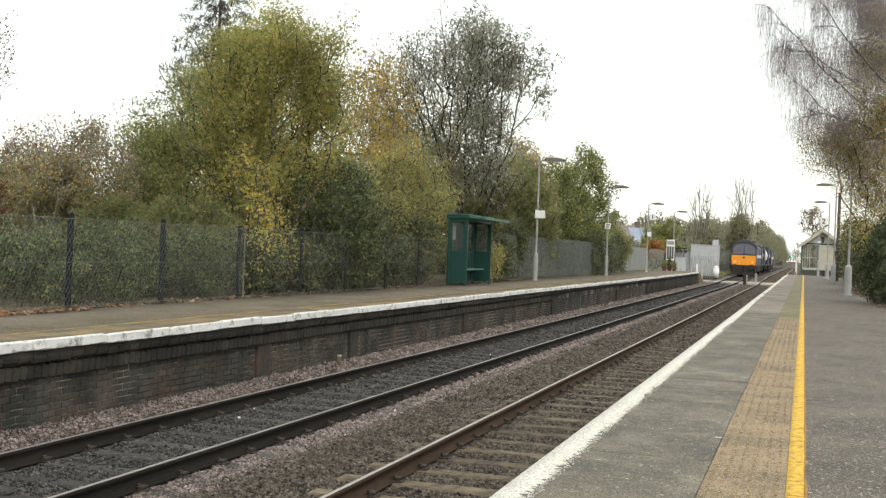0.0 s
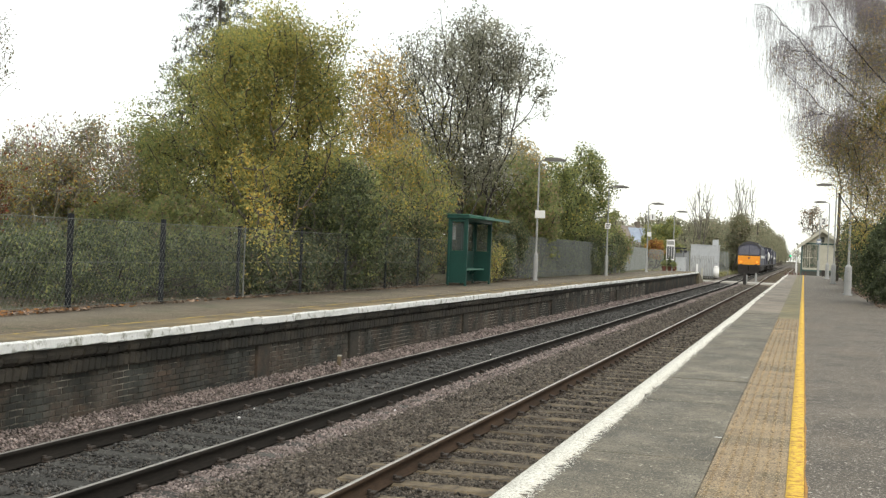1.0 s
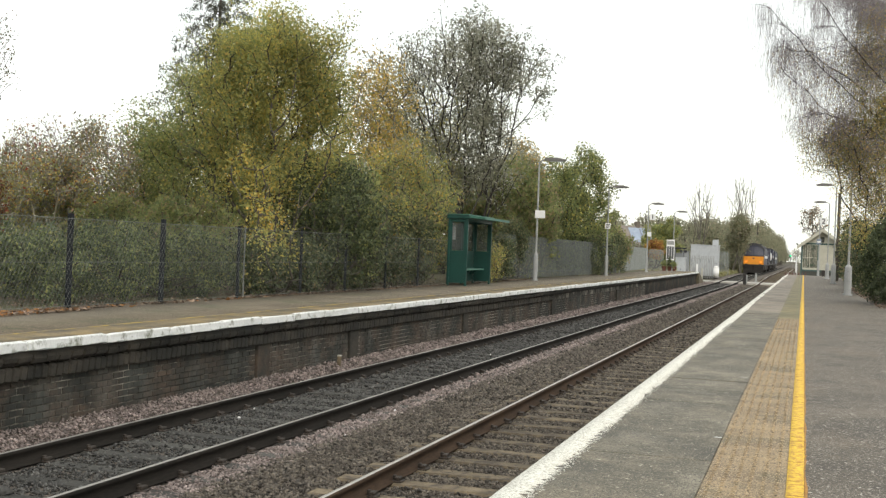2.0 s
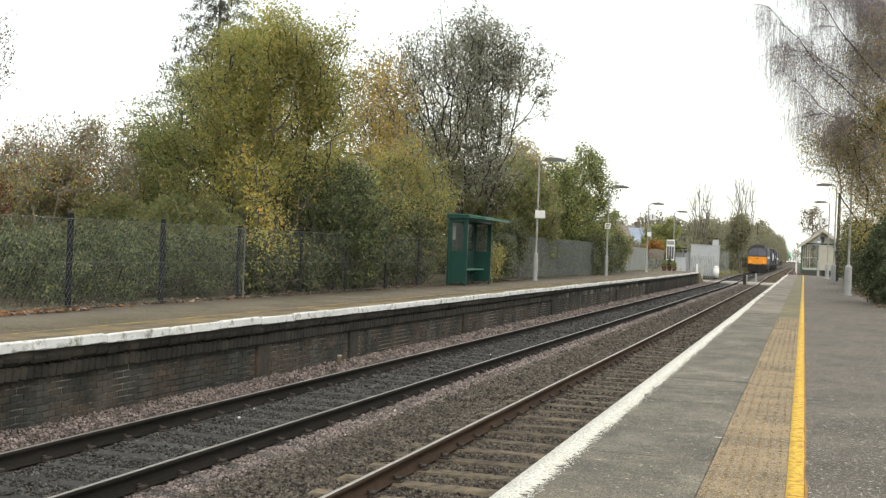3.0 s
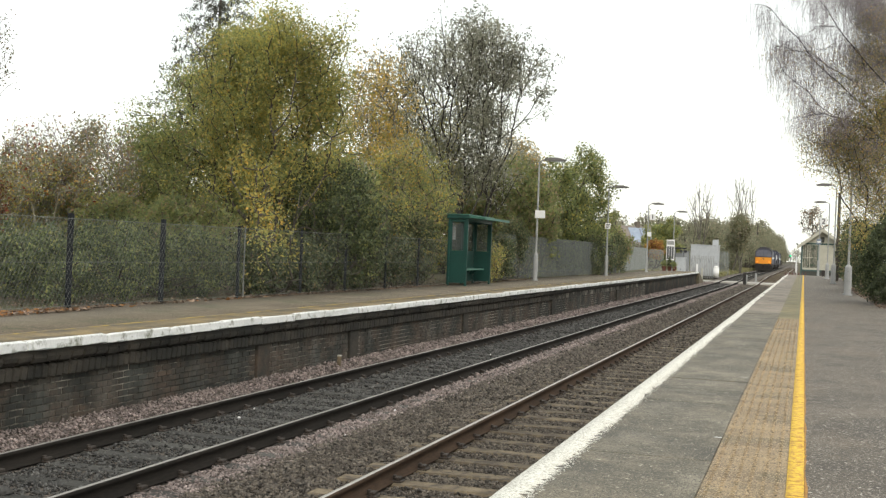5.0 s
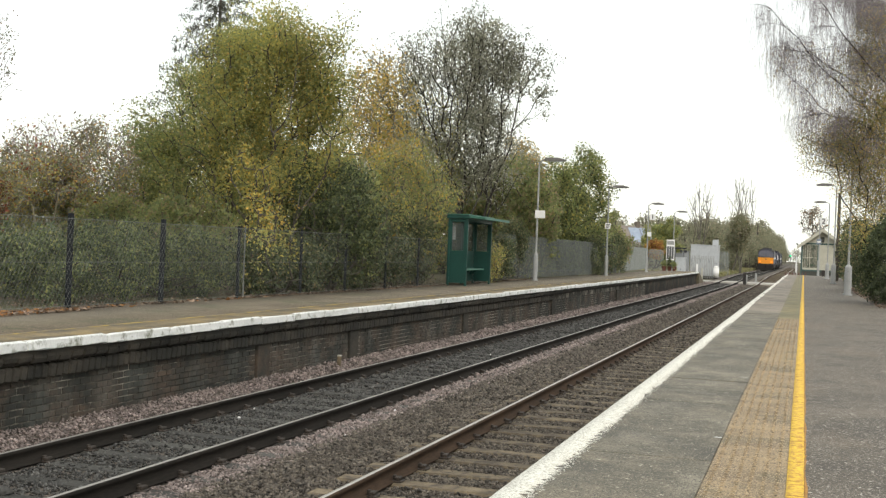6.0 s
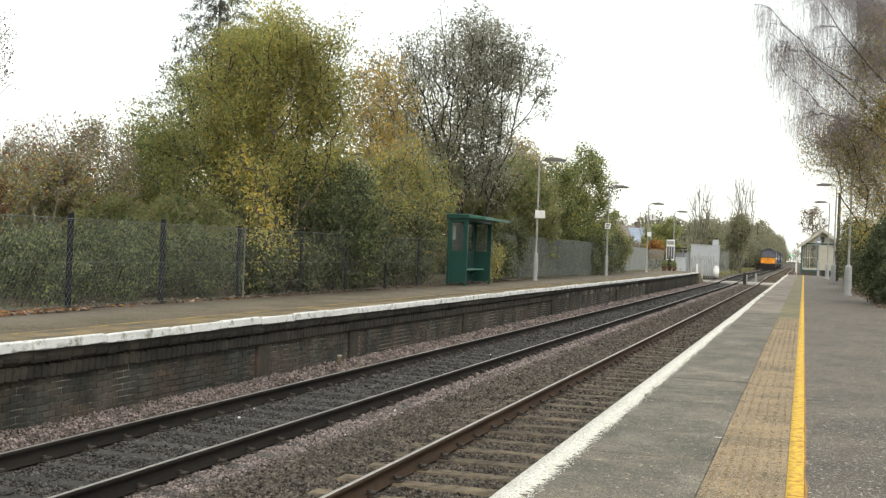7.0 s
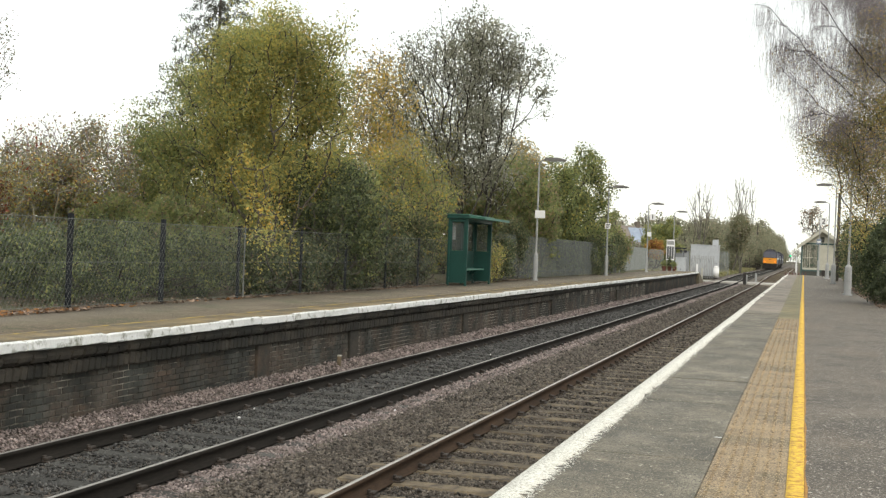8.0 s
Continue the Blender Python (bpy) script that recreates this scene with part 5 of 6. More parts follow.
            part("cradle", boxes((-1.2, 1.2, y0 + ln * k - 0.12, y0 + ln * k + 0.12, 1.2, 1.7)), M["loco_black"], tk_)
    m = part("pump_module", boxes((-1.22, 1.22, 7.2, 11.6, 1.22, 3.5), bevel=0.04), M["loco_blue"], s, "dark blue pump module")
    for k in range(4):
        part("louvre", boxes((1.22, 1.24, 7.5 + k * 1.0, 8.3 + k * 1.0, 1.6, 3.1)), M["loco_roof"], m)
    for sx in (-1, 1):
        part("buffer", rods(((sx * 0.87, -0.4, 1.0), (sx * 0.87, 0.0, 1.0), 0.2), sides=12), M["loco_black"], s)
        part("handrail", rods(((sx * 1.28, 0.1, 1.2), (sx * 1.28, 0.1, 2.3), 0.02), sides=6), M["galv"], s)
    bogie(s, 2.6, 2)
    bogie(s, L - 2.6, 2)
    return s


loco_tail = build_loco("dark blue diesel locomotive with an orange-yellow end and lit tail lights", True)
wagon_a = build_wagon("flat wagon carrying white water tanks", 1)
wagon_b = build_wagon("flat wagon carrying white water tanks", 2)
loco_lead = build_loco("dark blue diesel locomotive leading the train", False)


# ---- trees and bushes beyond the far fence ----
plant("birch_tree", "tall green and yellow birch swaying behind the fence", "tree", (-12.6, 25.9, -0.06),
      [(-12.85, 26.0, 5.15, 1.55, 1.5, 1.45), (-11.42, 26.3, 5.7, 0.72, 0.7, 0.9), (-11.35, 26.4, 4.9, 0.6, 0.6, 0.8), (-14.45, 25.8, 4.45, 1.0, 0.9, 1.15), (-15.30, 25.4, 2.95, 0.95, 0.9, 1.1), (-13.4, 25.8, 3.1, 1.9, 1.4, 1.6),
       (-11.45, 26.6, 3.89, 0.77, 0.8, 1.5), (-14.4, 25.0, 1.75, 1.6, 1.2, 1.0), (-12.0, 25.2, 1.7, 0.9, 0.7, 1.1), (-11.7, 26.4, 4.6, 0.7, 0.7, 1.1), (-15.6, 25.0, 1.9, 0.7, 0.7, 0.8), (-14.6, 25.6, 3.2, 1.0, 0.9, 1.1), (-12.4, 26.0, 5.9, 1.2, 1.1, 0.8), (-13.6, 26.0, 5.6, 0.8, 0.8, 0.8), (-15.5, 25.3, 3.3, 0.9, 0.8, 1.0)], 1150, 0.075,
      [("leaf_birch", 29000, 0.25, 0.072, 0.2, 1.0, 0.38, 1.0), ("leaf_green", 29000, 0.25, 0.072, 0.0, 1.0, 0.0, 0.68), ("leaf_birch", 9000, 0.25, 0.072, 0.0, 1.0, 0.0, 0.6), ("leaf_scrub", 7000, 0.25, 0.072, 0.0, 1.0, 0.0, 0.4), ("leaf_green", 12000, 0.25, 0.072, 0.3, 1.0, 0.5, 1.0), ("leaf_birch", 14000, 0.25, 0.072, 0.5, 1.0, 0.15, 0.9), ("leaf_orange", 3200, 0.22, 0.070, 0.3, 1.0, 0.3, 1.0), ("leaf_yellow", 1700, 0.25, 0.072, 0.1, 0.7, 0.55, 1.0), ("leaf_green", 12000, 0.24, 0.072, 0.0, 0.8, 0.0, 0.25)], M["bark"], 21, stems=6, sway=0.45, direct=0.5, crook=0.04, hollow=0.1, stray=0.24, thin=0.004)
plant("yellow_sapling", "sapling with bright yellow leaves overhanging the fence", "tree", (-11.4, 24.0, -0.06),
      [(-12.15, 24.0, 2.75, 0.55, 0.5, 0.55), (-11.75, 23.8, 2.0, 0.45, 0.4, 0.6), (-11.2, 23.3, 1.15, 0.6, 0.45, 0.8), (-10.36, 21.4, 0.8, 0.22, 0.5, 0.5), (-10.8, 22.2, 1.5, 0.3, 0.4, 0.4)], 90, 0.03, [("leaf_yellow", 430, 0.18, 0.085, 0.5, 1.0), ("leaf_yellow", 170, 0.22, 0.08, 0.0, 0.7), ("leaf_birch", 1300, 0.22, 0.08, 0.0, 1.0)], M["bark"], 22, stems=3, sway=0.3, hollow=0.6)
plant("holly_bush", "dark glossy evergreen bush against the fence", "bush", (-11.1, 26.6, -0.06),
      [(-11.2, 26.6, 1.6, 1.5, 1.0, 1.65)], 160, 0.05, [("leaf_holly", 15000, 0.16, 0.08, 0.0, 1.0), ("leaf_green", 4500, 0.2, 0.075, 0.0, 1.0)], M["bark"], 23, stems=4)
plant("maple_tree", "slender tree with thinning orange and yellow leaves", "tree", (-13.7, 37.5, -0.06),
      [(-14.62, 37.5, 5.7, 1.05, 0.85, 1.95), (-13.78, 38.2, 5.5, 0.8, 0.7, 1.6), (-13.6, 37.0, 3.7, 1.1, 0.9, 1.3), (-14.5, 37.8, 7.1, 0.9, 0.8, 0.9)], 300, 0.05, [("leaf_orange", 3700, 0.24, 0.105, 0.2, 1.0), ("leaf_yellow", 2400, 0.24, 0.105, 0.1, 0.95), ("leaf_willow", 2200, 0.25, 0.12, 0.1, 1.0), ("leaf_birch", 1400, 0.25, 0.10, 0.0, 0.7)], M["bark_pale"], 24, stems=3, sway=0.25, stray=0.3, hollow=0.1)
plant("hazel_bush", "yellow-green hazel bush leaning over the fence", "bush", (-12.0, 35.6, -0.06),
      [(-12.55, 36.0, 2.4, 1.7, 1.3, 2.1), (-11.7, 33.0, 1.6, 0.9, 0.9, 1.5), (-11.9, 31.0, 1.4, 0.9, 0.9, 1.4)], 300, 0.05, [("leaf_birch", 4500, 0.24, 0.09, 0.0, 1.0), ("leaf_green", 4500, 0.24, 0.09, 0.0, 1.0), ("leaf_scrub", 8500, 0.24, 0.09, 0.0, 1.0), ("leaf_holly", 4500, 0.22, 0.09, 0.0, 0.7), ("leaf_yellow", 1900, 0.22, 0.1, 0.1, 1.0)], M["bark"], 25, stems=5, sway=0.2, stray=0.25)
plant("willow_tree", "tall grey-green willow with dark ascending branches and thin foliage", "tree", (-13.3, 47.0, -0.06),
      [(-14.13, 47.0, 8.55, 2.7, 2.2, 2.45), (-11.92, 47.0, 8.63, 1.41, 1.2, 1.76), (-10.75, 47.2, 8.25, 0.66, 0.56, 1.0), (-16.3, 47.0, 8.0, 1.3, 1.1, 1.75), (-13.5, 47.0, 5.5, 1.75, 1.4, 2.1),
       (-12.24, 46.8, 6.1, 0.85, 0.75, 1.5), (-15.3, 47.2, 5.3, 1.45, 1.2, 1.9), (-13.32, 47.0, 9.9, 1.6, 1.3, 0.9), (-14.6, 47.0, 4.2, 1.8, 1.3, 1.5), (-12.9, 46.9, 4.2, 1.4, 1.1, 1.5), (-16.2, 47.2, 6.0, 1.3, 1.1, 1.6), (-17.1, 47.0, 8.0, 1.0, 0.9, 1.4), (-16.4, 47.0, 9.2, 1.0, 0.9, 0.9), (-16.7, 47.0, 5.2, 1.1, 0.9, 1.6)], 1250, 0.07,
      [("leaf_willow", 19000, 0.26, 0.14, 0.1, 1.0), ("leaf_willow", 9500, 0.28, 0.13, 0.0, 0.5), ("leaf_willow", 7500, 0.22, 0.14, 0.4, 1.0, 0.5, 1.0), ("leaf_birch", 5500, 0.26, 0.105, 0.0, 0.55, 0.0, 0.6)], M["bark_dark"], 126, stems=12, hollow=0.05, sway=0.25, thin=0.006, wander=0.04, crook=0.03, hang=-0.3, slim=0.42, direct=0.7, fan=1.0, reach=0.55, stray=0.25)
plant("field_maple", "pale thinning tree behind the willow", "tree", (-15.2, 62.0, -0.06),
      [(-15.16, 62.0, 4.97, 1.4, 1.1, 2.7), (-14.02, 60.0, 3.6, 1.4, 1.1, 2.9)], 190, 0.07, [("leaf_orange", 5000, 0.25, 0.13, 0.2, 1.0), ("leaf_willow", 9500, 0.25, 0.14, 0.0, 1.0), ("leaf_scrub", 5000, 0.25, 0.14, 0.0, 0.7)], M["bark_pale"], 27, stems=3)
plant("oak_tree", "rounded dark green oak behind the palisade fence", "tree", (-12.3, 64.0, -0.06),
      [(-11.85, 64.0, 4.4, 1.55, 1.4, 2.6), (-12.7, 61.0, 3.5, 1.7, 1.4, 2.7), (-12.2, 63.0, 1.6, 1.8, 1.4, 1.5)], 480, 0.11, [("leaf_green", 30000, 0.28, 0.13, 0.0, 1.0), ("leaf_holly", 5000, 0.26, 0.13, 0.0, 1.0), ("leaf_birch", 2500, 0.22, 0.16, 0.3, 1.0)], M["bark"], 28, stems=3, sway=0.3, stray=0.2)
plant("hawthorn_bush", "brown-green hawthorn behind the palisade fence", "bush", (-11.9, 73.0, -0.06),
      [(-11.6, 72.0, 1.8, 1.2, 1.0, 2.0), (-12.0, 76.0, 1.5, 1.2, 1.2, 1.6)], 110, 0.06, [("leaf_scrub", 5200, 0.22, 0.16, 0.0, 1.0), ("leaf_green", 2600, 0.22, 0.16, 0.0, 1.0)], M["bark"], 29, stems=3)

SCRUB = "tangled autumn scrub with reddish twigs behind the fence"
plant("scrub_bush", SCRUB, "bush", (-16.2, 22.0, -0.06), [(-16.36, 22.3, 1.5, 1.5, 1.2, 1.6), (-17.3, 23.0, 2.3, 1.4, 0.9, 1.25)], 380, 0.04,
      [("leaf_scrub", 5500, 0.2, 0.075, 0.0, 1.0), ("leaf_willow", 9000, 0.2, 0.07, 0.0, 1.0), ("leaf_birch", 4000, 0.2, 0.075, 0.0, 0.8), ("leaf_orange", 1500, 0.18, 0.075, 0.3, 1.0), ("leaf_brown", 1300, 0.18, 0.07, 0.3, 1.0), ("leaf_rust", 300, 0.18, 0.07, 0.3, 1.0), ("leaf_red", 700, 0.15, 0.08, 0.5, 1.0)], M["bark_stem"], 31, stems=12, sway=0.3, thin=0.008)
plant("bare_sapling", "thicket of thin bare purple-brown shoots above the scrub", "sapling", (-16.4, 22.9, -0.06), [(-16.7, 22.9, 2.7, 1.7, 0.8, 1.25), (-15.6, 23.4, 2.6, 1.0, 0.7, 1.2)], 520, 0.02,
      [("leaf_brown", 1500, 0.14, 0.06, 0.2, 1.0), ("leaf_willow", 700, 0.14, 0.06, 0.0, 1.0)], M["twig"], 38, stems=16, sway=0.3, thin=0.0035, fan=1.0, reach=0.8, crook=0.04, direct=0.5)
plant("red_shrub", "shrub with dark red autumn leaves in the scrub", "bush", (-17.2, 21.4, -0.06), [(-17.05, 21.3, 1.75, 0.55, 0.45, 0.6)], 60, 0.02,
      [("leaf_red", 850, 0.14, 0.08, 0.0, 1.0)], M["stem"], 37, stems=4)
plant("scrub_bush", SCRUB, "bush", (-15.5, 23.2, -0.06), [(-15.8, 23.4, 2.35, 1.1, 0.8, 1.45), (-15.5, 23.0, 1.2, 1.1, 0.8, 1.0)], 260, 0.035,
      [("leaf_scrub", 4500, 0.2, 0.075, 0.0, 1.0), ("leaf_willow", 4500, 0.2, 0.07, 0.0, 1.0), ("leaf_green", 4000, 0.2, 0.075, 0.0, 0.8), ("leaf_orange", 1300, 0.18, 0.075, 0.3, 1.0), ("leaf_willow", 2500, 0.2, 0.07, 0.0, 1.0), ("leaf_brown", 1000, 0.18, 0.07, 0.2, 1.0), ("leaf_rust", 250, 0.18, 0.07, 0.1, 0.8)], M["bark_stem"], 32, stems=9, sway=0.3, thin=0.008)
plant("scrub_bush", "low green scrub pressing against the chain-link fence", "bush", (-13.4, 18.6, -0.06), [(-13.7, 18.5, 0.45, 1.3, 0.9, 0.75), (-12.5, 16.5, 0.45, 1.2, 0.7, 0.8)], 170, 0.02,
      [("leaf_holly", 10500, 0.14, 0.07, 0.0, 1.0), ("leaf_green", 3000, 0.14, 0.07, 0.0, 1.0)], M["stem"], 33, stems=8)
plant("scrub_bush", "low green scrub pressing against the chain-link fence", "bush", (-12.3, 20.4, -0.06), [(-12.62, 20.0, 0.65, 1.0, 0.8, 0.8), (-11.81, 21.0, 0.6, 0.95, 0.7, 0.8), (-12.0, 18.2, 0.6, 0.9, 0.7, 0.8)], 200, 0.02,
      [("leaf_holly", 12500, 0.14, 0.07, 0.0, 1.0), ("leaf_green", 4500, 0.14, 0.07, 0.0, 1.0)], M["stem"], 34, stems=8)
plant("scrub_bush", "dense green thicket behind the fence", "bush", (-14.3, 22.5, -0.06), [(-14.3, 22.4, 1.0, 1.6, 0.9, 1.2), (-12.9, 22.6, 0.9, 1.2, 0.8, 1.1)], 220, 0.03,
      [("leaf_green", 12000, 0.17, 0.085, 0.0, 1.0), ("leaf_scrub", 8000, 0.17, 0.08, 0.0, 1.0)], M["stem"], 35, stems=7)
plant("scrub_bush", "dense green thicket beyond the scrub", "bush", (-19.0, 27.0, -0.06), [(-19.0, 27.0, 1.1, 3.2, 1.2, 1.3), (-16.5, 27.8, 1.5, 1.8, 1.0, 1.7)], 300, 0.04,
      [("leaf_green", 10000, 0.25, 0.10, 0.0, 1.0), ("leaf_scrub", 10000, 0.25, 0.10, 0.0, 1.0)], M["stem"], 36, stems=7)
for i, (x, y, z, rx, rz) in enumerate(((-11.15, 22.6, 0.55, 0.75, 0.75), (-11.1, 24.8, 0.6, 0.8, 0.7), (-11.1, 28.4, 0.8, 0.9, 0.9), (-11.05, 30.8, 0.95, 0.95, 1.0), (-11.1, 33.0, 1.1, 0.8, 1.1), (-11.0, 39.0, 1.0, 0.9, 1.1), (-10.75, 41.5, 0.9, 0.9, 1.1), (-10.95, 44.6, 1.5, 0.8, 0.9), (-10.7, 62.5, 1.0, 1.8, 1.3), (-10.8, 66.5, 1.0, 1.8, 1.4), (-10.9, 70.5, 1.1, 1.6, 1.5))):
    plant("bramble", "dark brown-green bramble growing through the fence", "bush", (x, y, -0.06), [(x, y, z, 0.55, rx, rz)], 80, 0.015,
          [("leaf_scrub", 1300, 0.14, 0.075, 0.0, 1.0), ("leaf_holly", 4200, 0.15, 0.08, 0.0, 1.0)], M["stem"], 40 + i, stems=5, group="brambles")
plant("bramble", "sprigs of yellow-green bramble leaves beside the shelter", "bush", (-10.5, 39.4, -0.06), [(-10.42, 39.3, 0.55, 0.3, 0.8, 0.6), (-10.5, 40.2, 0.9, 0.25, 0.6, 0.5)], 90, 0.012,
      [("leaf_birch", 900, 0.14, 0.08, 0.0, 1.0), ("leaf_scrub", 800, 0.14, 0.08, 0.0, 1.0), ("leaf_yellow", 160, 0.14, 0.08, 0.0, 1.0)], M["stem"], 65, stems=5, group="brambles")
for i, (x, y, rx, rz) in enumerate(((-13.6, 30.5, 2.2, 2.7), (-15.8, 33.0, 2.6, 2.9), (-14.5, 41.5, 2.2, 3.0), (-17.0, 52.0, 3.3, 3.3), (-13.3, 54.0, 2.3, 3.7), (-18.1, 45.0, 2.2, 3.4), (-12.2, 50.5, 1.8, 3.5), (-14.2, 53.0, 1.8, 3.5), (-15.4, 50.0, 1.8, 3.4))):
    plant("thicket", "dark mixed thicket behind the fence", "bush", (x, y, -0.06), [(x, y, rz * 0.7, rx, rx * 0.8, rz * 0.8)], 190, 0.05,
          [("leaf_scrub", 4700, 0.26, 0.165, 0.0, 1.0), ("leaf_green", 4700, 0.26, 0.17, 0.0, 1.0)], M["bark"], 50 + i, stems=6, group="thickets")
plant("ash_branch_tree", "tree with thin dark twigs and few leaves reaching into view", "tree", (-15.6, 17.0, -0.06),
      [(-13.72, 17.0, 4.1, 0.5, 0.5, 1.0), (-14.8, 17.0, 4.2, 0.9, 0.6, 1.3)], 320, 0.012, [("leaf_willow", 1500, 0.10, 0.055, 0.0, 1.0), ("leaf_brown", 500, 0.10, 0.05, 0.0, 1.0)], M["twig"], 57, sway=0.4, thin=0.003, crook=0.03, direct=0.6)


def build_conifer():
    rng = np.random.default_rng(71)
    base = (-24.45, 45.0, -0.06)
    s = thing("spruce_tree", pose(*base), "dark spruce standing behind the birch", "tree")
    H = 14.5
    part("trunk", rods(((0, 0, 0), (0, 0, H), 0.2, 0.02), sides=9), M["bark"], s)
    vs, fs, o = [], [], 0
    for k in range(90):
        z = 4.5 + (H - 4.7) * (k / 90) ** 0.9
        L = (H - z) * 0.36 + 0.3
        az = k * 2.4
        d = np.array([math.cos(az), math.sin(az), 0.12])
        n = int(105 * L)
        t = rng.random(n) ** 0.8
        c = np.array([0, 0, z]) + d * (t * L)[:, None] + np.array([0, 0, -0.28]) * (t ** 2 * L * 0.8)[:, None] + rng.normal(size=(n, 3)) * (0.06, 0.06, 0.10)
        lv, lf = leaf_cloud(rng, c, int(n * 0.9), 0.06, 0.2, 0.2, 0.5)
        vs.append(lv)
        fs.append(lf + o)
        o += len(lv)
    held("crown", quick_mesh("needles", np.concatenate(vs), np.concatenate(fs)), M["needle"], s)


build_conifer()

# ---- planting on the near side ----
def build_weeping_birch():
    """Long limbs that rise to one side, side branches that arch over, and a veil of hanging twigs."""
    rng = np.random.default_rng(81)
    base = np.array((3.6, 39.0, -0.06))
    ob = thing("weeping_birch", pose(*base), "weeping birch with bare purple twigs and a few yellow leaves", "tree")
    P, par = [np.array((3.6, 39.0, -0.1))], [-1]

    def grow_on(at, q):
        P.append(np.asarray(q, float))
        par.append(at)
        return len(P) - 1

    spine = [0]
    for k in range(1, 13):
        spine.append(grow_on(spine[-1], (3.6 - 0.05 * k + 0.06 * math.sin(k), 39.0 - 0.05 * k, 0.95 * k)))
    hang_from = []
    # height on the trunk, reach of the tip in x, y, z, bow of the limb
    limbs = ((5.0, -1.25, 37.6, 9.0, -0.35), (6.2, 0.75, 38.4, 10.2, -0.2), (5.4, -0.25, 37.0, 9.8, -0.3), (3.2, -0.85, 37.8, 7.1, 0.15), (2.0, 0.5, 38.3, 5.0, 0.3),
             (7.2, -0.8, 38.0, 10.5, 0.5), (3.6, -0.15, 37.4, 5.6, 0.7), (5.2, -0.9, 38.2, 8.0, 0.5), (6.6, 1.6, 36.8, 9.0, 0.4), (5.8, 1.4, 39.6, 8.0, 0.6), (8.2, 1.7, 38.2, 11.4, 0.3), (7.8, 0.0, 39.2, 11.2, 0.4))
    for h, tx, ty, tz, bow in limbs:
        at = spine[min(12, max(1, round(h / 0.95)))]
        a, b = P[at], np.array((tx, ty, tz))
        steps = 11
        run = []
        for i in range(1, steps + 1):
            u = i / steps
            q = a + (b - a) * u + np.array((0, 0, bow * 4 * u * (1 - u))) + rng.normal(size=3) * 0.035
            at = grow_on(at, q)
            run.append((u, at))
        for u, j in run:
            if u < 0.2:
                continue
            for k in range(5):
                length = rng.uniform(0.4, 1.25) * (1.1 - 0.4 * u)
                d = (b - a) / np.linalg.norm(b - a) * 0.5 + rng.normal(size=3) * (0.55, 0.6, 0.35)
                d /= np.linalg.norm(d)
                m = j
                for i in range(1, 5):
                    v = i / 4
                    m = grow_on(m, P[j] + d * length * v + np.array((0, 0, 0.16 * v - 0.42 * v * v)) * length)
                    hang_from.append(P[m])
    P = np.array(P) - base
    v, f = tubes(P, np.array(par), 0.066, thin=0.0032, power=1.9)
    held("trunk", quick_mesh("limbs", v, f), M["bark_dark"], ob)
    starts = np.array(hang_from) - base
    share = np.where(starts[:, 2] > 7.4, 1.25, 1.0)
    wv, wf, wp = strands(rng, starts, 20500, 0.72, 0.0022, 0.2, share / share.sum())
    veil = tagged(held("twig_curtain", quick_mesh("twigs", wv, wf), M["twig"], ob, "thin hanging purple-brown twigs"), kind="stuff")
    SWAYING.append((veil, 0.3, 4))
    dress(ob, rng, np.concatenate([starts, wp]), [("leaf_orange", 4200, 0.10, 0.055, 0.0, 0.55), ("leaf_scrub", 2600, 0.12, 0.05, 0.0, 1.0), ("leaf_brown", 800, 0.12, 0.05, 0.2, 1.0), ("leaf_orange", 5000, 0.16, 0.055, 0.0, 0.7, 0.45, 1.0),
                                                  ("leaf_scrub", 3000, 0.2, 0.055, 0.0, 0.7, 0.42, 1.0), ("leaf_birch", 3500, 0.2, 0.055, 0.0, 0.5, 0.3, 1.0)], 0.55, 0.3, 0.3, 81)


build_weeping_birch()
plant("hedge_tree", "small tree with brown and yellow autumn leaves over the platform", "tree", (2.6, 39.5, -0.06),
      [(0.62, 38.5, 4.65, 0.85, 0.7, 0.75), (1.50, 38.5, 4.2, 0.85, 0.7, 1.0), (1.85, 38.3, 5.4, 0.85, 0.7, 1.1), (1.85, 38.5, 2.8, 0.65, 0.6, 1.0), (2.5, 38.5, 3.6, 0.8, 0.7, 1.6), (2.6, 38.3, 5.6, 0.8, 0.8, 1.2), (1.25, 38.4, 4.9, 0.8, 0.7, 0.8)], 640, 0.03,
      [("leaf_orange", 9500, 0.23, 0.064, 0.0, 1.0), ("leaf_birch", 8500, 0.23, 0.064, 0.0, 1.0), ("leaf_scrub", 9000, 0.22, 0.065, 0.0, 1.0)], M["bark_dark"], 182, stems=4, sway=0.25, stray=0.2, thin=0.004)
plant("laurel_hedge", "dense dark evergreen hedge at the platform's back edge", "hedge", (2.6, 37.5, -0.06),
      [(2.45, 37.0, 1.25, 0.75, 1.6, 1.35), (2.7, 34.5, 1.1, 0.6, 1.2, 1.3)], 190, 0.04, [("leaf_holly", 24000, 0.14, 0.085, 0.0, 1.0), ("leaf_green", 900, 0.15, 0.08, 0.3, 1.0)], M["bark"], 83, stems=6)
plant("laurel_hedge", "dense dark evergreen hedge at the platform's back edge", "hedge", (2.45, 50.0, -0.06),
      [(2.35, 47.5, 1.4, 0.5, 2.0, 1.5), (2.3, 53.0, 1.5, 0.5, 3.2, 1.55)], 200, 0.04, [("leaf_holly", 18000, 0.16, 0.10, 0.0, 1.0), ("leaf_scrub", 5000, 0.17, 0.09, 0.0, 1.0)], M["bark"], 84, stems=6)
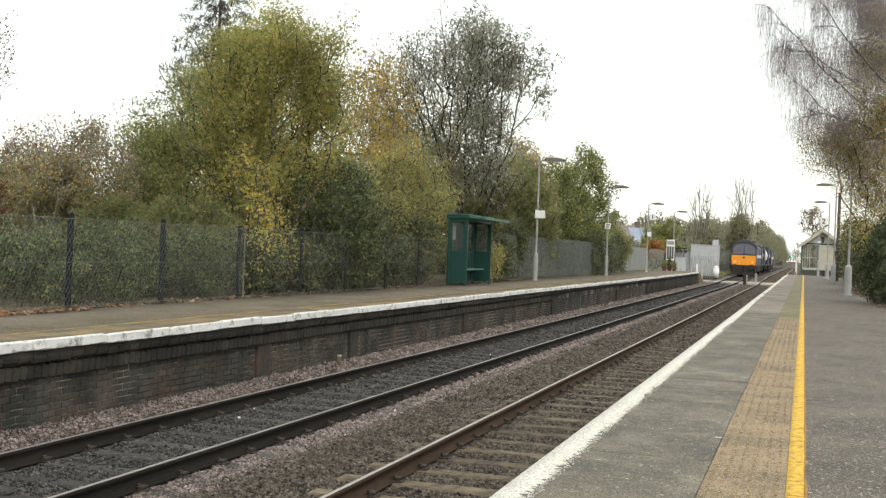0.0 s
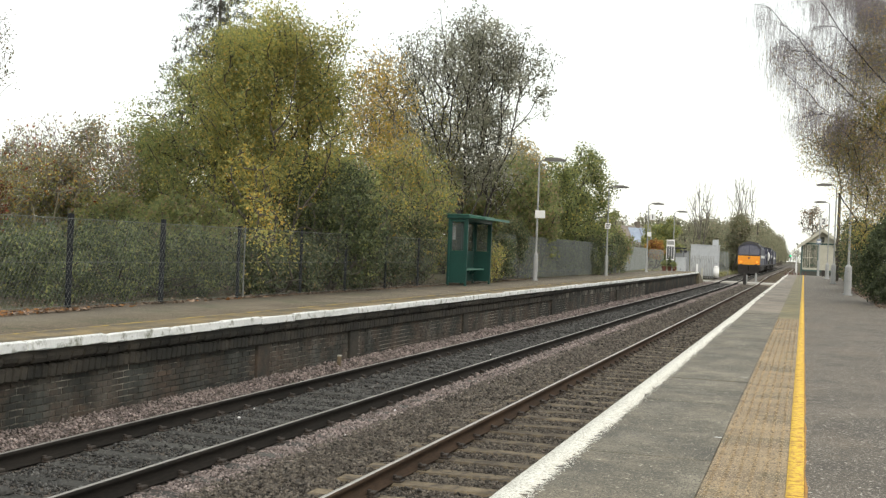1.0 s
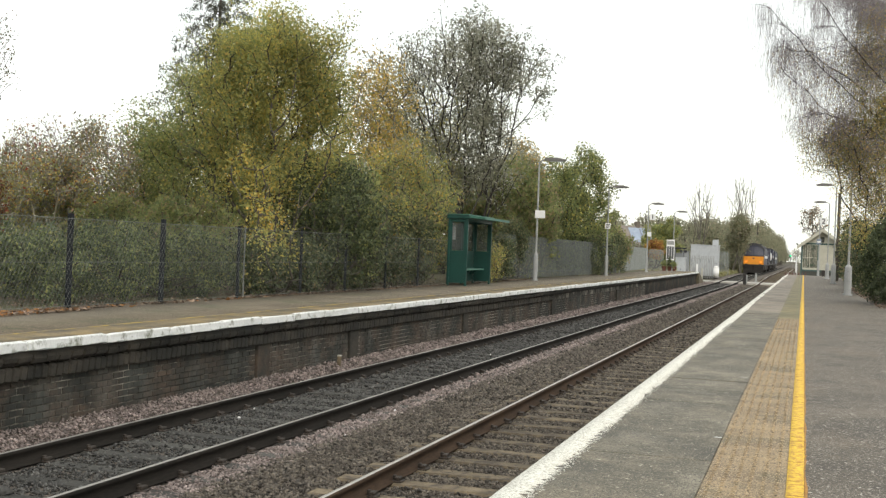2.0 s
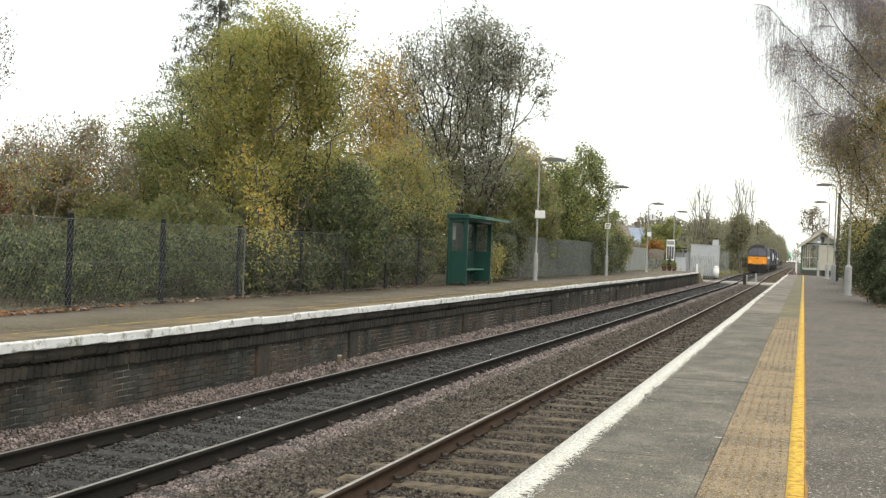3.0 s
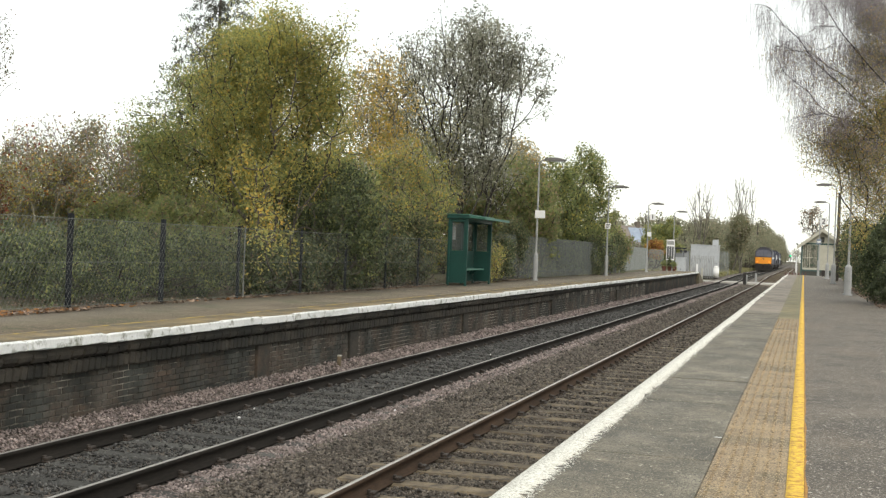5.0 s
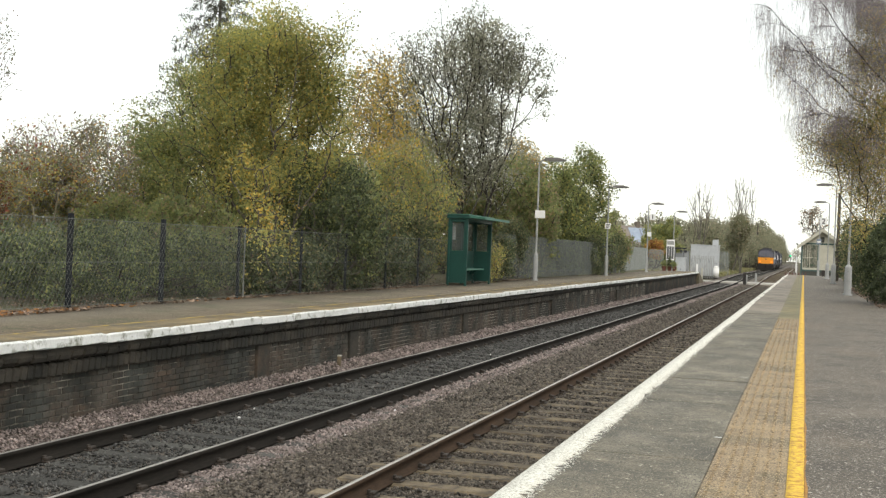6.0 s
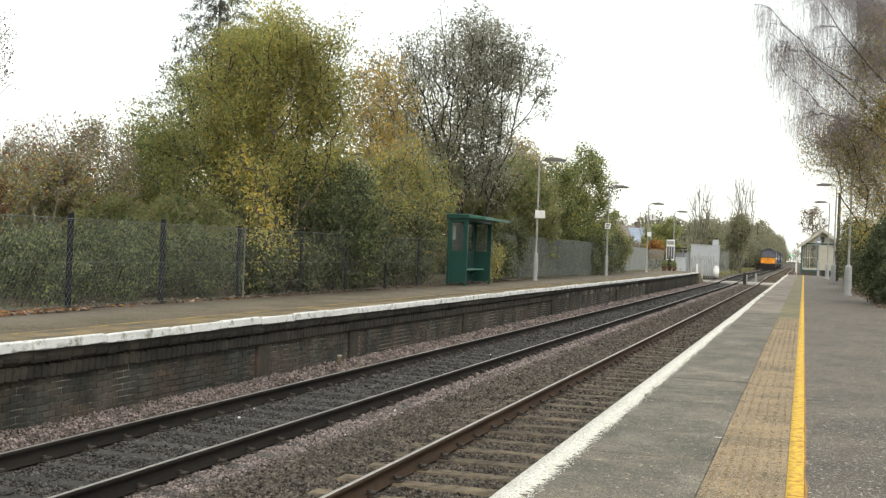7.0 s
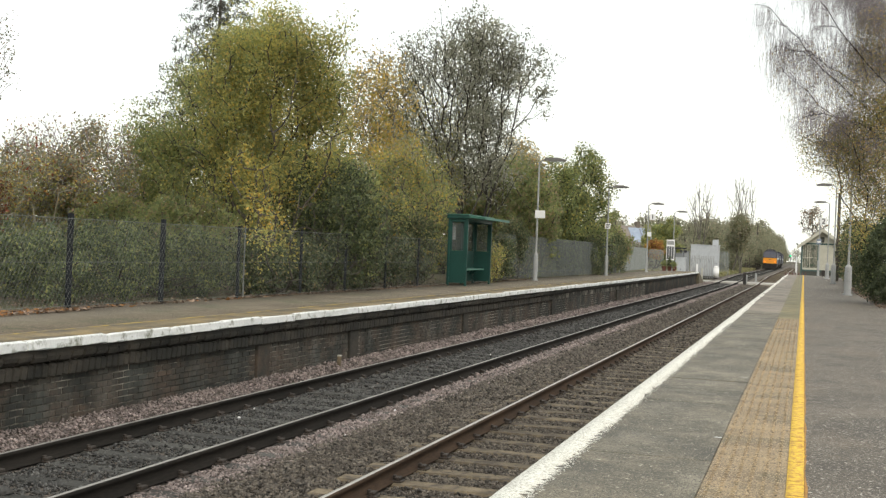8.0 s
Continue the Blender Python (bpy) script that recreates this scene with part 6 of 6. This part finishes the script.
plant("laurel_hedge", "mixed green and brown hedge farther along the platform", "hedge", (2.6, 70.0, -0.06),
      [(2.55, 66.0, 1.7, 0.45, 6.0, 1.8), (2.6, 78.0, 1.9, 0.5, 6.0, 2.0)], 200, 0.05, [("leaf_holly", 6500, 0.2, 0.16, 0.0, 1.0), ("leaf_scrub", 5500, 0.2, 0.16, 0.0, 1.0)], M["bark"], 85, stems=6)
plant("garden_tree", "thin autumn tree behind the signal box", "tree", (1.2, 152.0, -0.95),
      [(0.95, 150.0, 6.2, 1.7, 1.5, 1.9)], 90, 0.09, [("leaf_brown", 700, 0.25, 0.2, 0.0, 1.0), ("leaf_willow", 700, 0.25, 0.2, 0.0, 1.0)], M["bark"], 86, thin=0.02)
pole = thing("telegraph_pole", pose(2.02, 78.0, -0.06), "dark wooden pole beside the hedge", "pole")
part("pole", rods(((0, 0, 0), (0, 0, 5.6), 0.12, 0.09), sides=12), M["bark"], pole)
part("cap", rods(((0, 0, 5.6), (0, 0, 5.68), 0.11), sides=12), M["galv"], pole)

# ---- beyond the crossing ----
plant("orange_shrub", "bright orange autumn shrub behind the fence", "bush", (-12.75, 101.0, -0.95), [(-12.3, 102.0, 1.7, 0.9, 0.7, 0.8)], 50, 0.04,
      [("leaf_rust", 2200, 0.18, 0.15, 0.0, 1.0), ("leaf_yellow", 500, 0.18, 0.17, 0.0, 1.0)], M["bark"], 91, stems=3)
plant("sallow_bush", "rounded lime-green bush behind the palisade fence", "bush", (-16.9, 140.0, -0.95), [(-15.6, 140.0, 4.0, 1.75, 1.4, 1.4), (-17.4, 141.0, 3.4, 1.4, 1.2, 1.2), (-16.2, 140.0, 2.2, 2.4, 1.5, 1.6)], 110, 0.05,
      [("leaf_green", 9000, 0.32, 0.2, 0.0, 1.0), ("leaf_birch", 2600, 0.3, 0.2, 0.0, 1.0)], M["bark"], 90, stems=3, stray=0.2)
plant("ivy_tree", "ivy-clad dark tree beside the line", "tree", (-8.6, 155.0, -0.95), [(-8.1, 155.0, 5.0, 1.35, 1.3, 2.0), (-8.6, 156, 3.2, 1.5, 1.4, 1.3)], 110, 0.1,
      [("leaf_scrub", 2200, 0.35, 0.2, 0.0, 1.0), ("far_wood", 8000, 0.6, 0.22, 0.0, 1.0)], M["bark"], 92)
for i, (x, y, z, w, h) in enumerate(((-13.5, 160.0, 8.4, 2.3, 3.4), (-7.95, 158.0, 9.4, 1.9, 3.3))):
    plant("poplar_tree", "bare pollarded poplar with upright branches", "tree", (x, y, -0.9), [(x, y, z, w, w * 0.7, h), (x, y, z - 2.4, w * 0.5, w * 0.5, h * 0.5)], 135, 0.085, [], M["bark_pale"], 95 + i,
          stems=5, hollow=0.1, thin=0.006, crook=0.04, direct=0.9, fan=1.2, reach=0.6, wander=0.12, stray=0.35, group="bare poplars")


def build_far_woods():
    """Mixed woods in the distance: many leafy clumps on upright stems."""
    rng = np.random.default_rng(101)
    rows = [(-75, -36, 215, 260, 10.0, 28), (-36, -22, 205, 240, 10.0, 36), (-24, -12, 195, 230, 9.6, 46), (-16, -10.5, 180, 235, 9.3, 36),
            (-15, -10.5, 235, 330, 9.4, 36), (-14, -10.2, 156, 190, 3.4, 16), (-22, -14, 150, 195, 5.0, 26), (-11.2, -9.2, 250, 430, 11.8, 46), (-11.5, -8.4, 430, 640, 14.0, 40), (-40, 34, 905, 950, 13, 60), (9, 30, 170, 260, 7.0, 12), (4, 60, 560, 700, 11, 24)]
    P, par, o = [], [], 0
    cs = []
    for x0, x1, y0, y1, h, n in rows:
        for k in range(n):
            x, y = rng.uniform(x0, x1), rng.uniform(y0, y1)
            x += bend(y)
            hh = h * rng.uniform(0.72, 1.06)
            bx = np.array([x, y, -1.0])
            P += [bx, bx + (0, 0, hh * 0.5), bx + (rng.normal() * 0.3, 0, hh * 0.9)]
            par += [-1, o, o + 1]
            o += 3
            m = 46
            d = rng.normal(size=(m, 3))
            d /= np.linalg.norm(d, axis=1)[:, None]
            cs.append(bx + (0, 0, hh * 0.54) + d * rng.random((m, 1)) ** 0.4 * (2.3, 2.3, hh * 0.44))
    C = np.concatenate(cs)
    lv, lf = leaf_cloud(rng, C, 310000, 0.45, 0.45, 1.0, three=True)
    s = held("far_woods", quick_mesh("far_woods", lv, lf), M["far_wood"])
    tagged(s, "distant mixed autumn woodland in grey-green and brown, paled for haze", "woods", kind="stuff")
    v, f = tubes(np.array(P), np.array(par), 0.15, 0.04, 5)
    tagged(held("stems", quick_mesh("stems", v, f), M["bark"], s), kind="stuff")


build_far_woods()


def build_verge():
    """Rough pale grass on the verge beyond the crossing."""
    rng = np.random.default_rng(131)
    n = 16000
    x = rng.uniform(-17, -8.2, n)
    y = rng.uniform(124, 215, n)
    z = -0.72 + rng.random(n) * 0.12
    c = np.stack([x, y, z + 0.12], 1)
    lv, lf = leaf_cloud(rng, c, n, 0.1, 0.42, 0.3, -0.8)
    tagged(held("verge_grass", quick_mesh("verge_grass", lv, lf), M["straw"]), "pale rough grass beside the line", "grass", kind="stuff")


build_verge()


def litter(label, rows, count, mat, size, seed):
    """Fallen leaves lying flat in drifts."""
    rng = np.random.default_rng(seed)
    C = []
    for x0, x1, y0, y1, z, share in rows:
        n = int(count * share)
        C.append(np.stack([rng.uniform(x0, x1, n), rng.uniform(y0, y1, n), z + rng.random(n) * 0.02], 1))
    C = np.concatenate(C)
    n = len(C)
    a = np.stack([rng.normal(size=n), rng.normal(size=n), rng.normal(size=n) * 0.25], 1)
    a /= np.linalg.norm(a, axis=1)[:, None]
    b = np.cross(a, np.stack([rng.normal(size=n) * 0.25, rng.normal(size=n) * 0.25, np.ones(n)], 1))
    b /= np.linalg.norm(b, axis=1)[:, None]
    s = size * (0.5 + rng.random((n, 1)))
    v = np.stack([C - a * s * 0.5, C + b * s * 0.35 + (0, 0, 0.008), C + a * s * 0.5, C - b * s * 0.35 + (0, 0, 0.008)], 1).reshape(-1, 3)
    ob = held("fallen_leaves", quick_mesh("litter", v, np.arange(4 * n).reshape(-1, 4)), M[mat])
    tagged(ob, label, "leaves", kind="stuff")


litter("brown fallen leaves drifted along the far fence", [(-10.72, -10.38, 9, 45, 0.012, 0.62), (-10.6, -10.15, 9.5, 15.2, 0.016, 0.3), (-12.5, -10.75, 9, 40, 0.0, 0.3)], 4600, "litter_brown", 0.07, 111)
litter("bright orange and pink fallen leaves heaped at the fence foot", [(-10.62, -10.2, 13.0, 15.0, 0.02, 0.8), (-10.66, -10.3, 15.1, 22, 0.016, 0.2)], 200, "leaf_rust", 0.08, 113)
litter("brown fallen leaves along the hedge foot", [(1.95, 2.75, 33, 60, -0.002, 1.0)], 2200, "litter_brown", 0.07, 112)


# ---- paving pieces, coping and bricks last ----
def build_near_paving():
    rng = random.Random(7)
    sl = boxes((-1.335, -0.464, 0.001, 0.909, -0.06, 0.0), bevel=0.0025)
    me = bpy.data.meshes.new("edge_slab")
    sl.to_mesh(me)
    sl.free()
    pale = me.copy()
    me.materials.append(M["slab"])
    # slabs beyond 26 m carry the painted grazing sheen
    pale.materials.append(M["slab_sheen"])
    y = -15.0
    while y < NEAR_END - 0.95:
        o = new("edge_slab", pale if y > 26 else me)
        o.parent = platform_near
        o.matrix_basis = pose(0, y, rng.uniform(-0.003, 0.002), rng.uniform(-0.1, 0.1), rng.uniform(-0.1, 0.1), 0)
        y += 0.91
    v, f = [], []
    for i in range(6):
        for j in range(6):
            cx, cy, o = 0.0335 + 0.067 * i, 0.0335 + 0.067 * j, len(v)
            for r, z in ((0.014, 0.0), (0.009, 0.0055)):
                v += [(cx + r * math.cos(k * math.pi / 3), cy + r * math.sin(k * math.pi / 3), z) for k in range(6)]
            f += [(o + k, o + (k + 1) % 6, o + 6 + (k + 1) % 6, o + 6 + k) for k in range(6)]
            f += [(o + 6, o + 7, o + 8, o + 9), (o + 6, o + 9, o + 10, o + 11)]
    bmd = boxes((0.001, 0.411, 0.001, 0.401, -0.05, 0.0), bevel=0.002)
    plain = bpy.data.meshes.new("tactile_slab")
    bmd.to_mesh(plain)
    o = len(bmd.verts)
    vv = [bmd.verts.new(q) for q in v]
    for q in f:
        bmd.faces.new([vv[k] for k in q])
    studded = bpy.data.meshes.new("tactile_slab")
    bmd.to_mesh(studded)
    bmd.free()
    mossy = plain.copy()
    mossy.materials.append(M["tactile_mossy"])
    for m_ in (plain, studded):
        m_.materials.append(M["tactile"])
    y = -15.0
    while y < NEAR_END - 0.41:
        o = new("tactile_slab", studded if 3 < y < 24 else mossy if y >= 24 else plain)
        o.parent = platform_near
        o.matrix_basis = pose(-0.460, y, rng.uniform(-0.002, 0.001), 0, 0, rng.uniform(-0.15, 0.15))
        y += 0.402


build_near_paving()


def build_bricks():
    """Single bricks where the wall is nearest, then the same courses joined."""
    rng = random.Random(9)
    bm = boxes((-0.055, 0.0, 0.0, 0.215, 0.0, 0.066), bevel=0.005)
    me = bpy.data.meshes.new("brick")
    bm.to_mesh(me)
    me.materials.append(M["brick"])
    base_v = np.array([v.co[:] for v in bm.verts])
    bm.faces.ensure_lookup_table()
    tris = [[v.index for v in f.verts] for f in bm.faces]
    bm.free()
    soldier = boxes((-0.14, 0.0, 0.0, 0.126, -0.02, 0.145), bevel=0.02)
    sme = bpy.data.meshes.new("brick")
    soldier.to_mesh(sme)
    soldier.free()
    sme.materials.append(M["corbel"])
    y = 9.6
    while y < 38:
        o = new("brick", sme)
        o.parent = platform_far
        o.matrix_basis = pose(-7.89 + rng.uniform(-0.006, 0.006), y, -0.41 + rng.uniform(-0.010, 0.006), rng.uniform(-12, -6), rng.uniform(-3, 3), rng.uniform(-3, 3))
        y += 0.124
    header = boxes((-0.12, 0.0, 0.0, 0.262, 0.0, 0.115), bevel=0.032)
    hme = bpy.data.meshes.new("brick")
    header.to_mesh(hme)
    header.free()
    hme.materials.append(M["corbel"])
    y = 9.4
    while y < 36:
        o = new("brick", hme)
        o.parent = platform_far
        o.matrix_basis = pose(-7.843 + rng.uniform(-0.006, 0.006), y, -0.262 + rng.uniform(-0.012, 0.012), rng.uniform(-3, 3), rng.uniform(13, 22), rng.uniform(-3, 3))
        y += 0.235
    vs, fs, n = [], [], 0
    for c in range(8):
        z = -0.51 - 0.078 * c
        y = 9.3 + (0.115 if c % 2 else 0)
        while y < 62:
            if y < 16.9:
                o = new("brick", me)
                o.parent = platform_far
                o.matrix_basis = pose(-7.975 + rng.uniform(-0.001, 0.007), y, z + rng.uniform(-0.002, 0.002), 0, 0, rng.uniform(-1, 1))
            else:
                off = np.array([-7.975 + far_shift(y) + rng.uniform(-0.001, 0.007), y, z + rng.uniform(-0.002, 0.002)])
                vs.append(base_v + off)
                fs += [[i + n for i in t] for t in tris]
                n += len(base_v)
            y += 0.227
    m2 = bpy.data.meshes.new("far_bricks")
    m2.from_pydata(np.concatenate(vs).tolist(), [], fs)
    tagged(held("far_bricks", m2, M["brick"], platform_far, "courses of weathered brick"), kind="stuff")


build_bricks()


# ---- what moves: the departing train, and crowns in the wind ----
TRACK_X = (RAILS[0] + RAILS[1]) / 2
PLACES = [(0.0, 132.5), (1.0, 145.2), (2.8, 169.0), (4.0, 184.8), (5.8, 208.0), (8.0, 237.5)]


def train_rows(ahead):
    rows = []
    for k in range(17):
        t = 0.5 * k
        y = float(np.interp(t, [a for a, b in PLACES], [b for a, b in PLACES])) + ahead
        rows.append((t, pose(TRACK_X + bend(y), y, RAIL + climb(y))))
    return rows


def sway_rows(amount, seed):
    rng = random.Random(seed)
    a, b, c = rng.uniform(0, 6.28), rng.uniform(0, 6.28), rng.uniform(1.9, 2.6)
    rows = []
    for k in range(33):
        t = 0.25 * k
        u = math.sin(6.28 * t / c + a) * 0.65 + math.sin(6.28 * t / (c * 0.41) + b) * 0.35
        w = math.sin(6.28 * t / (c * 1.3) + b)
        rows.append((t, pose(0, 0, 0, amount * 0.35 * w, amount * 0.75 * u, 0)))
    return rows


def motions():
    for vehicle, ahead in ((loco_tail, 0.0), (wagon_a, 22.2), (wagon_b, 41.9), (loco_lead, 61.6)):
        walk(vehicle, train_rows(ahead))
    for crown, amount, seed in SWAYING:
        walk(crown, sway_rows(amount, seed))


motions()
